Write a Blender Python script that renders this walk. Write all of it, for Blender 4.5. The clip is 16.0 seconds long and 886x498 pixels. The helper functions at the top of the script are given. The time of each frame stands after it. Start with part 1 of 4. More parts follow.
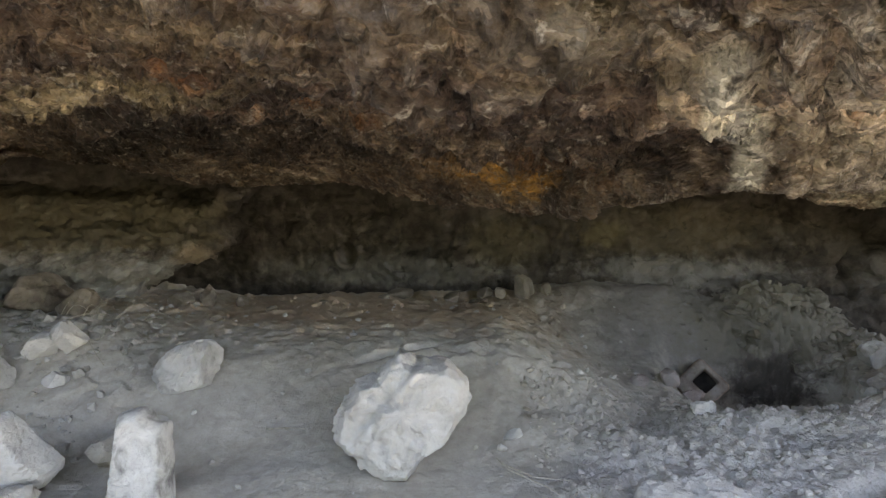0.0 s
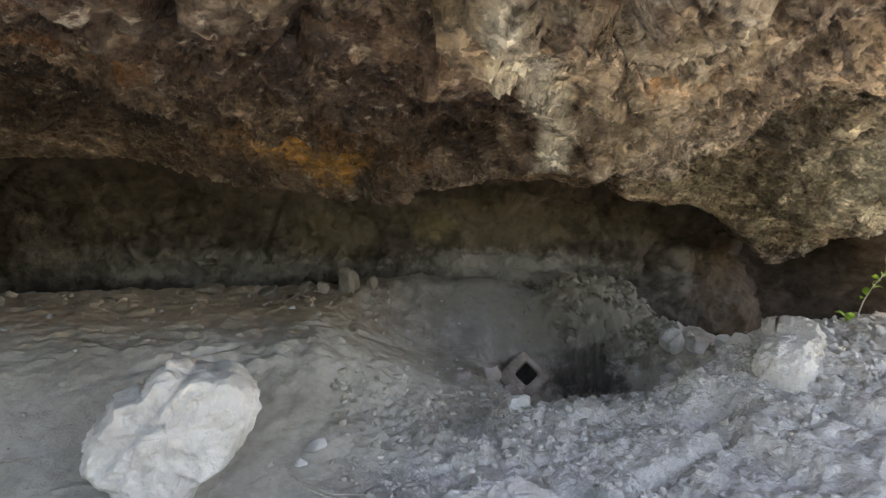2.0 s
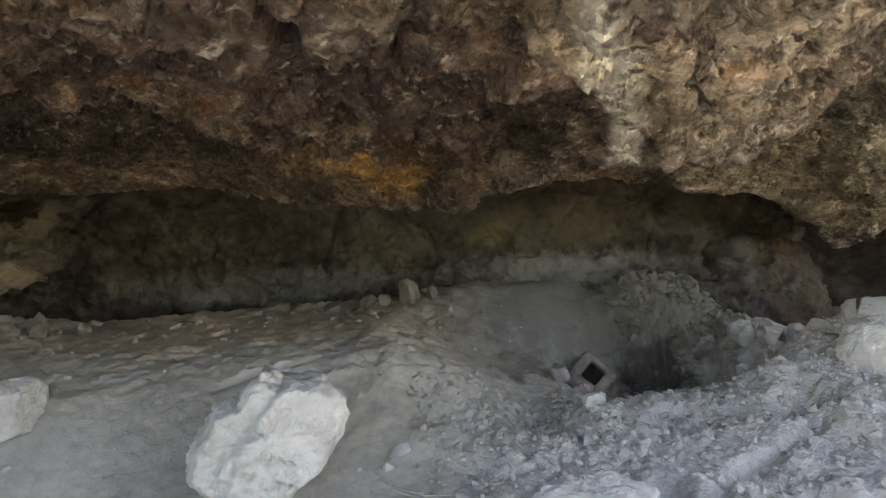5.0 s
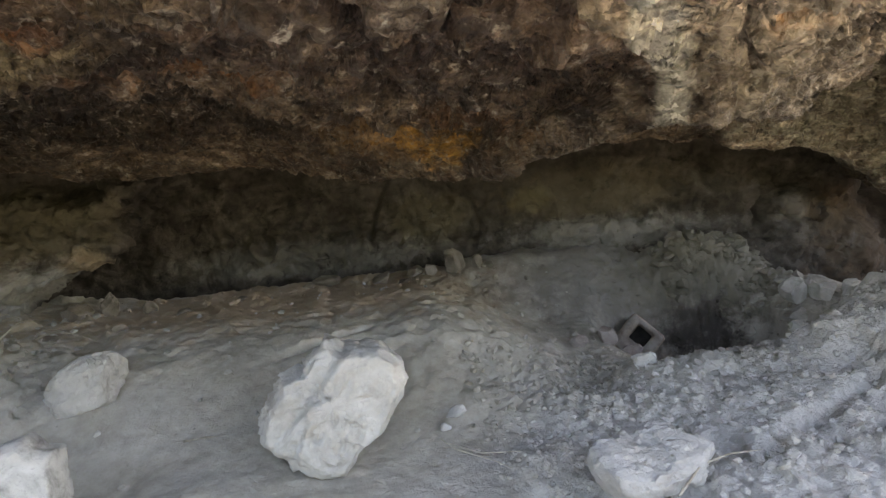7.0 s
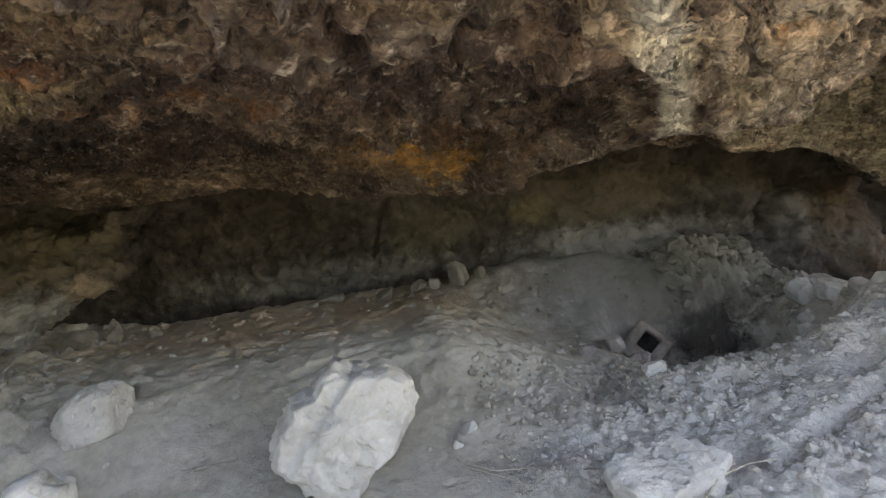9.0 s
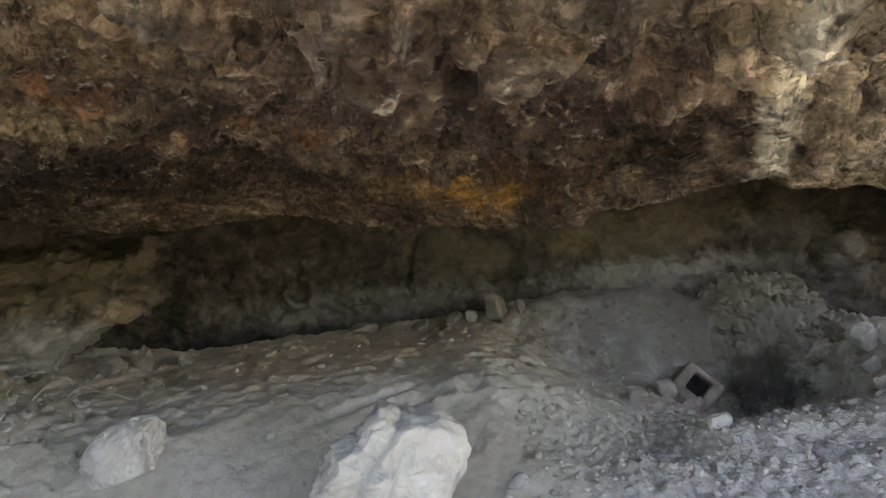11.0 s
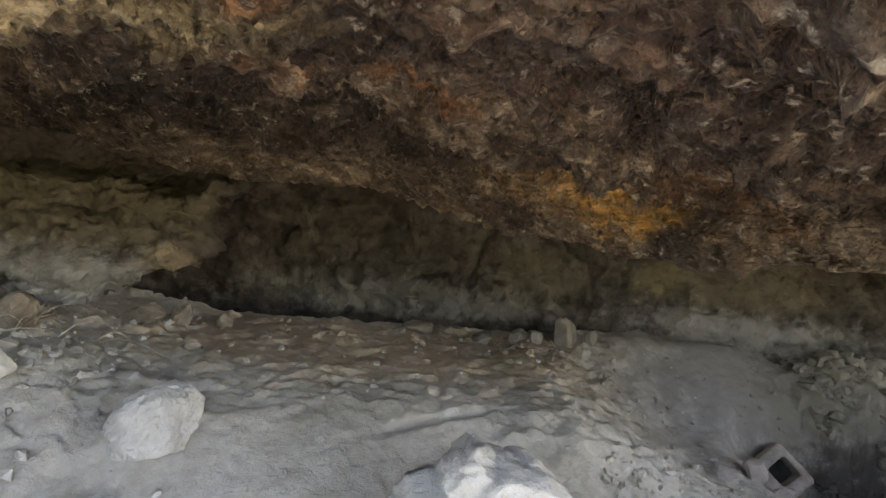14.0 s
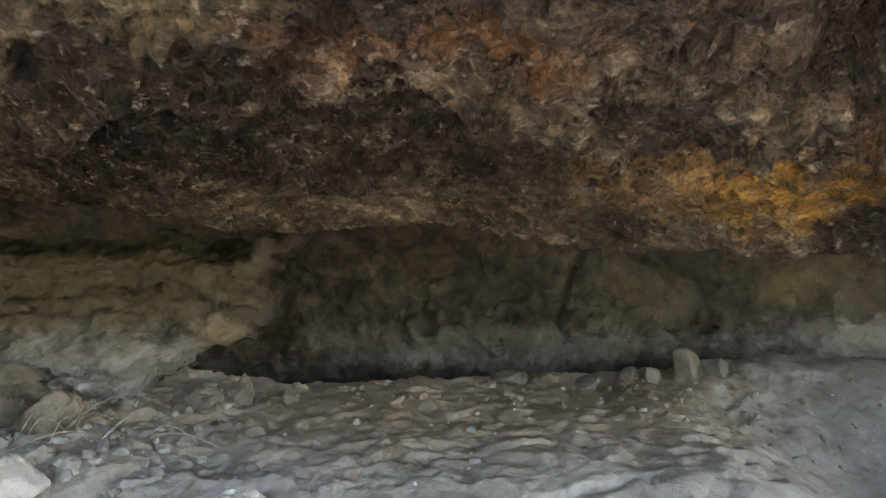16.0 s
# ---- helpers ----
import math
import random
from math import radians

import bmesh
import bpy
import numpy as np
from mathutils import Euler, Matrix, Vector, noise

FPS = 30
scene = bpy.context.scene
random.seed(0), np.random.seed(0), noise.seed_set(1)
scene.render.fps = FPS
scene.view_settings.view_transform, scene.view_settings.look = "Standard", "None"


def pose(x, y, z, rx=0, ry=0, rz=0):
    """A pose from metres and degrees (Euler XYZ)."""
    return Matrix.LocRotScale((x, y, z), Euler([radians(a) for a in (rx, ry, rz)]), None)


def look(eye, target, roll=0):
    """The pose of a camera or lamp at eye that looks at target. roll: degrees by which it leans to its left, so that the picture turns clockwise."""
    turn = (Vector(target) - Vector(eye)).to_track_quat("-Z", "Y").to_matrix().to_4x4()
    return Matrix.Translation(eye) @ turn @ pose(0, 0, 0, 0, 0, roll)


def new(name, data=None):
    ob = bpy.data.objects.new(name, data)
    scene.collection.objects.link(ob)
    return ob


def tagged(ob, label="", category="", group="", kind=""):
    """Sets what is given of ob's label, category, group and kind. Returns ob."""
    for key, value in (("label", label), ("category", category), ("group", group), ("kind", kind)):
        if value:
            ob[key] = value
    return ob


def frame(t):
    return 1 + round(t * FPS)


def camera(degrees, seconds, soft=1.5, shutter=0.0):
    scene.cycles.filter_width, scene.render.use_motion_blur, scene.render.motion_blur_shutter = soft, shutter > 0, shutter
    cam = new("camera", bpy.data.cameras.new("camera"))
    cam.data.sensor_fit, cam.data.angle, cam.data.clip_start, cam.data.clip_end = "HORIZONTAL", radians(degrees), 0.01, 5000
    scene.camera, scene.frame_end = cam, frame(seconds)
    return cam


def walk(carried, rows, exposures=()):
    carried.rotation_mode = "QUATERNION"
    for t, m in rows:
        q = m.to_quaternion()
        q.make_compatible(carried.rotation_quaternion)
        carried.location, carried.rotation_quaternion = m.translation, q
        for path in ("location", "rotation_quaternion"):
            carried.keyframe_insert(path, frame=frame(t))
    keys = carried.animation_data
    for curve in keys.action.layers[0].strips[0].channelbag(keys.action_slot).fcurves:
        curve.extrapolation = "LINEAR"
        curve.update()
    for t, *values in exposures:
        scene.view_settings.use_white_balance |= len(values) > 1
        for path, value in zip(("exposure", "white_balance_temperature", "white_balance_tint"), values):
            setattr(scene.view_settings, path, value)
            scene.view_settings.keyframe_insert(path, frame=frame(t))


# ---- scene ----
cam = camera(75, 16.0, soft=1.4)
walk(cam, [
    (0, look((-0.017, -0.273, 1.551), (-0.001, 1.701, 1.227), -0.22)),
    (0.5, look((0.070, -0.261, 1.527), (0.198, 1.702, 1.168), 0.02)),
    (1, look((0.131, -0.222, 1.495), (0.305, 1.733, 1.110), -0.89)),
    (1.5, look((0.205, -0.070, 1.441), (0.589, 1.856, 1.066), 0.96)),
    (2, look((0.251, 0.029, 1.453), (0.775, 1.932, 1.129), 2.72)),
    (2.5, look((0.284, 0.194, 1.469), (0.940, 2.076, 1.300), 5.55)),
    (3, look((0.357, 0.330, 1.484), (1.152, 2.160, 1.346), 5.30)),
    (3.5, look((0.328, 0.316, 1.467), (1.109, 2.148, 1.289), 2.75)),
    (4, look((0.270, 0.262, 1.468), (0.978, 2.123, 1.280), -0.01)),
    (4.5, look((0.201, 0.177, 1.442), (0.792, 2.074, 1.219), -1.62)),
    (5, look((0.093, -0.004, 1.422), (0.484, 1.937, 1.138), -1.64)),
    (7.5, look((0.029, -0.074, 1.424), (0.280, 1.872, 1.040), -4.57)),
    (8, look((0.039, -0.082, 1.443), (0.304, 1.861, 1.051), -4.73)),
    (10.5, look((-0.108, 0.113, 1.479), (0.110, 2.085, 1.221), -9.32)),
    (11, look((-0.136, 0.153, 1.530), (0.070, 2.124, 1.264), -5.50)),
    (11.5, look((-0.094, 0.140, 1.611), (-0.005, 2.104, 1.243), -1.73)),
    (12, look((-0.096, 0.131, 1.667), (0.008, 2.075, 1.207), -3.92)),
    (12.5, look((-0.189, 0.261, 1.548), (-0.077, 2.226, 1.196), -4.28)),
    (13, look((-0.388, 0.446, 1.503), (-0.286, 2.423, 1.222), -5.37)),
    (13.5, look((-0.481, 0.574, 1.482), (-0.351, 2.555, 1.244), -2.36)),
    (14, look((-0.538, 0.660, 1.508), (-0.405, 2.635, 1.229), 5.92)),
    (14.5, look((-0.617, 0.790, 1.500), (-0.575, 2.775, 1.259), 4.73)),
    (15, look((-0.660, 0.944, 1.453), (-0.611, 2.927, 1.201), -2.26)),
    (15.5, look((-0.633, 1.117, 1.354), (-0.651, 3.108, 1.172), -6.68)),
    (16, look((-0.641, 1.231, 1.377), (-0.718, 3.225, 1.252), -2.05)),
], exposures=((0, 3.45, 9100, 19), (10.5, 3.4, 9300, 19), (12, 3.65, 9400, 20), (13, 3.65, 9400, 20), (14, 3.85, 9300, 20), (15, 3.85, 9000, 18), (16, 4.2, 8400, 17)))

# ---- light ----
world = bpy.data.worlds.new("sky")
scene.world = world
world.use_nodes = True
wn = world.node_tree.nodes
sky = wn.new("ShaderNodeTexSky")
sky.sky_type, sky.sun_disc = "NISHITA", False
sky.sun_elevation, sky.sun_rotation = radians(48), radians(60)
sky.air_density, sky.dust_density = 1.0, 1.5
wn["Background"].inputs["Strength"].default_value = 0.15
world.node_tree.links.new(sky.outputs["Color"], wn["Background"].inputs["Color"])
sun_data = bpy.data.lights.new("sun", "SUN")
sun_data.energy, sun_data.angle, sun_data.color = 4.0, radians(0.6), (1.0, 0.95, 0.86)
sun = new("sun", sun_data)
sun.matrix_world = look((7, 4, 9), (0, 0, 0))


# ---- noise on arrays ----
def hashed(i, j, k, seed):
    h = (i.astype(np.int64) * 374761393 + j.astype(np.int64) * 668265263 + k.astype(np.int64) * 2147483647 + seed * 1274126177) & 0xFFFFFFFF
    h = ((h ^ (h >> 13)) * 1274126177) & 0xFFFFFFFF
    h = ((h ^ (h >> 16)) * 2246822519) & 0xFFFFFFFF
    return ((h ^ (h >> 15)) & 0xFFFFFF) / float(0xFFFFFF)


def value(p, seed=0):
    b = np.floor(p)
    f = p - b
    f = f * f * f * (f * (f * 6 - 15) + 10)
    total = 0
    for a in (0, 1):
        for c in (0, 1):
            for d in (0, 1):
                w = (f[:, 0] if a else 1 - f[:, 0]) * (f[:, 1] if c else 1 - f[:, 1]) * (f[:, 2] if d else 1 - f[:, 2])
                total = total + w * hashed(b[:, 0] + a, b[:, 1] + c, b[:, 2] + d, seed)
    return total * 2 - 1


def fbm(p, octaves=4, seed=0, gain=0.5):
    out, amp = 0, 1.0
    for n in range(octaves):
        out = out + amp * value(p * 2.03 ** n + 17.3 * n, seed + n)
        amp *= gain
    return out


def ridged(p, octaves=3, seed=0):
    out, amp = 0, 1.0
    for n in range(octaves):
        out = out + amp * (1 - 2 * np.abs(value(p * 2.1 ** n + 9.1 * n, seed + n)))
        amp *= 0.5
    return out


def facets(p, seed=0, tilt=1.0):
    """Chipped planes: each cell carries a tilted plane of its own."""
    b = np.floor(p)
    best, val = np.full(len(p), 9.0), np.zeros(len(p))
    for a in (-1, 0, 1):
        for c in (-1, 0, 1):
            for d in (-1, 0, 1):
                i, j, k = b[:, 0] + a, b[:, 1] + c, b[:, 2] + d
                o = p - np.stack([i + hashed(i, j, k, seed), j + hashed(i, j, k, seed + 1), k + hashed(i, j, k, seed + 2)], 1)
                dist = (o * o).sum(1)
                g = np.stack([hashed(i, j, k, seed + n) * 2 - 1 for n in (3, 4, 5)], 1)
                h = tilt * (o * g).sum(1) + 0.5 * (hashed(i, j, k, seed + 6) - 0.5)
                near = dist < best
                best, val = np.where(near, dist, best), np.where(near, h, val)
    return val


def smooth(a, b, x):
    t = np.clip((x - a) / (b - a), 0, 1)
    return t * t * (3 - 2 * t)


def knots(x, xs, ys):
    """A soft curve through a few knots."""
    xs, ys = np.array(xs, float), np.array(ys, float)
    m = np.gradient(ys, xs)
    n = np.clip(np.searchsorted(xs, x) - 1, 0, len(xs) - 2)
    h = xs[n + 1] - xs[n]
    t = np.clip((x - xs[n]) / h, 0, 1)
    return ((1 + 2 * t) * (1 - t) ** 2 * ys[n] + t * (1 - t) ** 2 * h * m[n] + t * t * (3 - 2 * t) * ys[n + 1] + t * t * (t - 1) * h * m[n + 1])


# ---- materials ----
class Nodes:
    """A small helper that wires a procedural material on object coordinates."""

    def __init__(self, name, rough=0.9, sheen=0.12):
        self.mat = bpy.data.materials.new(name)
        self.mat.use_nodes = True
        self.t = self.mat.node_tree
        self.bsdf = self.t.nodes["Principled BSDF"]
        self.bsdf.inputs["Roughness"].default_value = rough
        self.bsdf.inputs["Specular IOR Level"].default_value = sheen
        self.co = self.t.nodes.new("ShaderNodeNewGeometry").outputs["Position"]

    def link(self, a, b):
        self.t.links.new(a, b)

    def noise(self, scale, detail=6.0, rough=0.6, stretch=None, distort=0.0):
        n = self.t.nodes.new("ShaderNodeTexNoise")
        n.inputs["Scale"].default_value, n.inputs["Detail"].default_value = scale, detail
        n.inputs["Roughness"].default_value, n.inputs["Distortion"].default_value = rough, distort
        self.link(self.mapped(stretch) if stretch else self.co, n.inputs["Vector"])
        return n.outputs["Fac"]

    def mapped(self, stretch, turn=(0, 0, 0), place=(0, 0, 0)):
        m = self.t.nodes.new("ShaderNodeMapping")
        m.inputs["Scale"].default_value = stretch
        m.inputs["Rotation"].default_value = [radians(a) for a in turn]
        m.inputs["Location"].default_value = place
        self.link(self.co, m.inputs["Vector"])
        return m.outputs["Vector"]

    def cells(self, scale, feature="F1", stretch=None):
        n = self.t.nodes.new("ShaderNodeTexVoronoi")
        n.feature = feature
        n.inputs["Scale"].default_value = scale
        self.link(self.mapped(stretch) if stretch else self.co, n.inputs["Vector"])
        return n.outputs["Distance"]

    def chips(self, scale, warp=0.12, warp_scale=6.0, stretch=(1, 1, 1)):
        """Angular fragments: a random value for each, with ragged borders."""
        w = self.t.nodes.new("ShaderNodeTexNoise")
        w.inputs["Scale"].default_value, w.inputs["Detail"].default_value = warp_scale, 6
        self.link(self.co, w.inputs["Vector"])
        m = self.t.nodes.new("ShaderNodeVectorMath")
        m.operation = "MULTIPLY_ADD"
        self.link(w.outputs["Color"], m.inputs[0])
        m.inputs[1].default_value = (warp, warp, warp)
        self.link(self.mapped(stretch), m.inputs[2])
        v = self.t.nodes.new("ShaderNodeTexVoronoi")
        v.inputs["Scale"].default_value = scale
        self.link(m.outputs[0], v.inputs["Vector"])
        c = self.t.nodes.new("ShaderNodeSeparateColor")
        self.link(v.outputs["Color"], c.inputs[0])
        return c.outputs[0], v.outputs["Distance"]

    def ramp(self, fac, stops):
        r = self.t.nodes.new("ShaderNodeValToRGB")
        e = r.color_ramp.elements
        while len(e) < len(stops):
            e.new(0.5)
        for el, (p, c) in zip(e, stops):
            el.position = p
            el.color = (c, c, c, 1) if isinstance(c, (int, float)) else (*c, 1)
        self.link(fac, r.inputs["Fac"])
        return r.outputs["Color"]

    def mix(self, fac, a, b, mode="MIX"):
        m = self.t.nodes.new("ShaderNodeMix")
        m.data_type, m.blend_type = "RGBA", mode
        for slot, v in ((0, fac), (6, a), (7, b)):
            if isinstance(v, (int, float)):
                m.inputs[slot].default_value = v if slot == 0 else (v, v, v, 1)
            elif isinstance(v, tuple):
                m.inputs[slot].default_value = (*v, 1)
            else:
                self.link(v, m.inputs[slot])
        return m.outputs[2]

    def math(self, op, a, b=0.0, clamp=False):
        m = self.t.nodes.new("ShaderNodeMath")
        m.operation, m.use_clamp = op, clamp
        for slot, v in ((0, a), (1, b)):
            if isinstance(v, (int, float)):
                m.inputs[slot].default_value = v
            else:
                self.link(v, m.inputs[slot])
        return m.outputs[0]

    def blob(self, place, radii, edge=0.35, scale=6.0, turn=(0, 0, 0)):
        """A ragged patch of stain, light or shade: 1 inside the ellipsoid, 0 outside."""
        v = self.t.nodes.new("ShaderNodeVectorMath")
        v.operation = "SUBTRACT"
        self.link(self.co, v.inputs[0])
        v.inputs[1].default_value = place
        m = self.t.nodes.new("ShaderNodeMapping")
        m.vector_type = "TEXTURE"
        m.inputs["Scale"].default_value = radii
        m.inputs["Rotation"].default_value = [radians(a) for a in turn]
        self.link(v.outputs[0], m.inputs["Vector"])
        ln = self.t.nodes.new("ShaderNodeVectorMath")
        ln.operation = "LENGTH"
        self.link(m.outputs[0], ln.inputs[0])
        d = self.math("ADD", ln.outputs["Value"], self.math("MULTIPLY", self.math("SUBTRACT", self.noise(scale, 5, 0.65), 0.5), 1.9))
        r = self.t.nodes.new("ShaderNodeMapRange")
        r.interpolation_type = "SMOOTHSTEP"
        r.inputs["From Min"].default_value, r.inputs["From Max"].default_value = 1 + edge, 1 - edge
        self.link(d, r.inputs["Value"])
        return r.outputs["Result"]

    def finish(self, colour, height=None, strength=0.6, distance=0.02, rough=None):
        self.link(colour, self.bsdf.inputs["Base Color"])
        if rough is not None:
            self.link(rough, self.bsdf.inputs["Roughness"])
        if height is not None:
            b = self.t.nodes.new("ShaderNodeBump")
            b.inputs["Strength"].default_value, b.inputs["Distance"].default_value = strength, distance
            self.link(height, b.inputs["Height"])
            self.link(b.outputs["Normal"], self.bsdf.inputs["Normal"])
        return self.mat


def roof_rock():
    n = Nodes("stained_roof_rock", 0.5, 0.3)
    base = n.ramp(n.noise(1.7, 8, 0.62, distort=0.6), [(0.3, (0.04, 0.029, 0.025)), (0.46, (0.105, 0.075, 0.057)), (0.58, (0.2, 0.148, 0.105)), (0.74, (0.34, 0.27, 0.2))])
    veins = n.ramp(n.noise(7, 10, 0.7, stretch=(0.7, 1.1, 1.4), distort=0.5), [(0.36, (0.024, 0.018, 0.017)), (0.48, (0.11, 0.079, 0.064)), (0.58, (0.27, 0.21, 0.16)), (0.7, (0.58, 0.52, 0.45))])
    col = n.mix(0.55, base, veins)
    rust = n.ramp(n.noise(2.6, 5, 0.6), [(0.55, 0.0), (0.68, 1.0)])
    col = n.mix(n.math("MULTIPLY", rust, 0.22), col, (0.17, 0.075, 0.028))
    patchy = n.ramp(n.noise(11, 8, 0.7, distort=1.0), [(0.34, 0.2), (0.55, 1.0)])
    for place, radii, turn, c, k in ROOF_STAINS_AND_LIGHT:
        col = n.mix(n.math("MULTIPLY", n.math("MULTIPLY", n.blob(place, radii, turn=turn), k), 1.0 if k > 0.9 else patchy), col, c)
    col = n.mix(1.0, col, n.ramp(n.noise(0.85, 4, 0.55), [(0.36, 0.65), (0.5, 1.1), (0.64, 1.6)]), "MULTIPLY")
    big, big_d = n.chips(9, 0.3, 5.0, (0.6, 1.2, 1.6))
    small, small_d = n.chips(28, 0.16, 14.0, (0.6, 1.2, 1.6))
    col = n.mix(1.0, col, n.ramp(big, [(0.0, 0.68), (0.75, 1.0), (1.0, 1.3)]), "MULTIPLY")
    col = n.mix(1.0, col, n.ramp(small, [(0.0, 0.62), (0.7, 0.97), (0.9, 1.22), (1.0, 1.6)]), "MULTIPLY")
    # Pale rock flecks, brightened so that they double as glints.
    flecks = n.ramp(n.noise(20, 5, 0.65, stretch=(0.8, 1.1, 1.3), distort=0.3), [(0.58, 0.0), (0.66, 1.0)])
    col = n.mix(n.math("MULTIPLY", flecks, 0.5), col, (0.56, 0.52, 0.46))
    pits = n.ramp(n.noise(16, 6, 0.65, distort=0.6), [(0.33, 1.0), (0.46, 0.0)])
    col = n.mix(n.math("MULTIPLY", pits, 0.85), col, (0.018, 0.014, 0.012))
    h = n.math("ADD", n.noise(12, 10, 0.66, distort=0.4), n.math("MULTIPLY", n.noise(55, 5, 0.6), 0.3))
    h = n.math("ADD", h, n.math("ADD", n.math("MULTIPLY", big, 0.35), n.math("MULTIPLY", small, 0.3)))
    h = n.math("SUBTRACT", h, n.math("ADD", n.math("MULTIPLY", big_d, 0.5), n.math("MULTIPLY", small_d, 0.4)))
    gloss = n.ramp(n.noise(20, 5, 0.6), [(0.35, 0.65), (0.7, 0.25)])
    wet = n.ramp(n.noise(14, 6, 0.65, distort=0.6), [(0.42, 0.04), (0.62, 0.55)])
    n.link(wet, n.bsdf.inputs["Specular IOR Level"])
    return n.finish(col, h, 1.0, 0.06, gloss)


# Rock stains, together with patches that paint light and shade on the roof.
ROOF_STAINS_AND_LIGHT = (
    # Two dark patches: shade of the recess behind the fold, as colour.
    ((-0.9, 3.5, 1.6), (1.0, 0.38, 0.4), (0, 0, 0), (0.035, 0.027, 0.022), 0.7),
    ((-2.1, 3.75, 1.6), (1.0, 0.32, 0.4), (0, 0, -30), (0.028, 0.022, 0.019), 0.75),
    ((0.38, 3.22, 1.38), (0.25, 0.26, 0.22), (0, 0, -20), (0.62, 0.33, 0.09), 0.89),
    ((0.1, 3.4, 1.4), (0.4, 0.3, 0.24), (0, 0, -20), (0.34, 0.19, 0.075), 0.5),
    ((0.6, 2.7, 1.45), (0.25, 0.25, 0.24), (0, 0, 0), (0.2, 0.1, 0.045), 0.6),
    ((-0.75, 2.72, 1.75), (0.42, 0.16, 0.22), (0, 0, 0), (0.4, 0.17, 0.06), 0.62),
    ((-0.95, 1.9, 1.8), (0.12, 0.1, 0.2), (0, 0, 0), (0.36, 0.13, 0.04), 0.7),
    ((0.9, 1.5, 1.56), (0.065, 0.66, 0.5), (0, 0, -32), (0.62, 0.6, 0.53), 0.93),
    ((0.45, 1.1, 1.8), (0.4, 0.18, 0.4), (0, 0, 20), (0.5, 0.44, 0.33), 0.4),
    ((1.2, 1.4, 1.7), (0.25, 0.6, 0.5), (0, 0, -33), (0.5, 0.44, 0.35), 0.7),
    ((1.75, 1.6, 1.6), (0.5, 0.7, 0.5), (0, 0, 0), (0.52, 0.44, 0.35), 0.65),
    # Warm pale rim: outdoor light painted on the roof's right edge.
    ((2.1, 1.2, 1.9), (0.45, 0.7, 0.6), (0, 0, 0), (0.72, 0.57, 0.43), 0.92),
    ((1.39, 1.5, 1.75), (0.13, 0.13, 0.2), (0, 0, 0), (0.22, 0.11, 0.045), 0.9),
    ((-1.3, 2.2, 1.8), (0.55, 0.2, 0.3), (0, 0, -10), (0.52, 0.43, 0.28), 0.8),
    ((-2.1, 2.75, 1.8), (0.6, 0.2, 0.3), (0, 0, -38), (0.33, 0.27, 0.17), 0.6),
    ((-1.5, 2.85, 1.75), (0.7, 0.22, 0.3), (0, 0, -25), (0.03, 0.024, 0.021), 0.85),
    ((-0.6, 1.4, 1.85), (0.5, 0.3, 0.3), (0, 0, 0), (0.4, 0.32, 0.21), 0.35),
    ((-0.1, 2.25, 1.7), (0.95, 0.5, 0.4), (0, 0, 0), (0.045, 0.033, 0.031), 0.82),
    ((0.05, 1.45, 1.75), (0.5, 0.5, 0.4), (0, 0, 0), (0.05, 0.037, 0.036), 0.7),
    # Pale limestone of the end overhang, lightened to stand in for daylight.
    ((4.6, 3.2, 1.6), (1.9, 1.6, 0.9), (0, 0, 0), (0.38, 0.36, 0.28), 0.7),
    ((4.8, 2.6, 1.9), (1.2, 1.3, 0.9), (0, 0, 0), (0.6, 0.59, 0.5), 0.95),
)


def wall_rock():
    n = Nodes("dusty_wall_rock", 0.9)
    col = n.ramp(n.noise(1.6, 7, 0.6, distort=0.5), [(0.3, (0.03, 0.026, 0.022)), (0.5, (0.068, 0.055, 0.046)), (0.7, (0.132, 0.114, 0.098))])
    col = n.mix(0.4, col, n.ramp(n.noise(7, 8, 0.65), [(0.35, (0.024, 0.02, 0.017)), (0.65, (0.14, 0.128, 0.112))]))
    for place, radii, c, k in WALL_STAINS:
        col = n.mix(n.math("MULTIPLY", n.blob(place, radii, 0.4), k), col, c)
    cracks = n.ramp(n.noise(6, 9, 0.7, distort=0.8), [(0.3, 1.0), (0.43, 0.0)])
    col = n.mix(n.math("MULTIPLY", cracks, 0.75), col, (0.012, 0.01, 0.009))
    pale = n.ramp(n.noise(3.3, 8, 0.68, distort=0.6), [(0.55, 0.0), (0.7, 1.0)])
    col = n.mix(n.math("MULTIPLY", pale, 0.5), col, (0.2, 0.185, 0.16))
    slabs, slabs_d = n.chips(5, 0.35, 3.0, (1, 1, 1.6))
    col = n.mix(1.0, col, n.ramp(slabs, [(0.0, 0.88), (0.7, 1.0), (1.0, 1.12)]), "MULTIPLY")
    h = n.math("ADD", n.noise(8, 9, 0.65, distort=0.6), n.math("MULTIPLY", n.noise(45, 5, 0.6), 0.25))
    return n.finish(col, h, 1.0, 0.05)


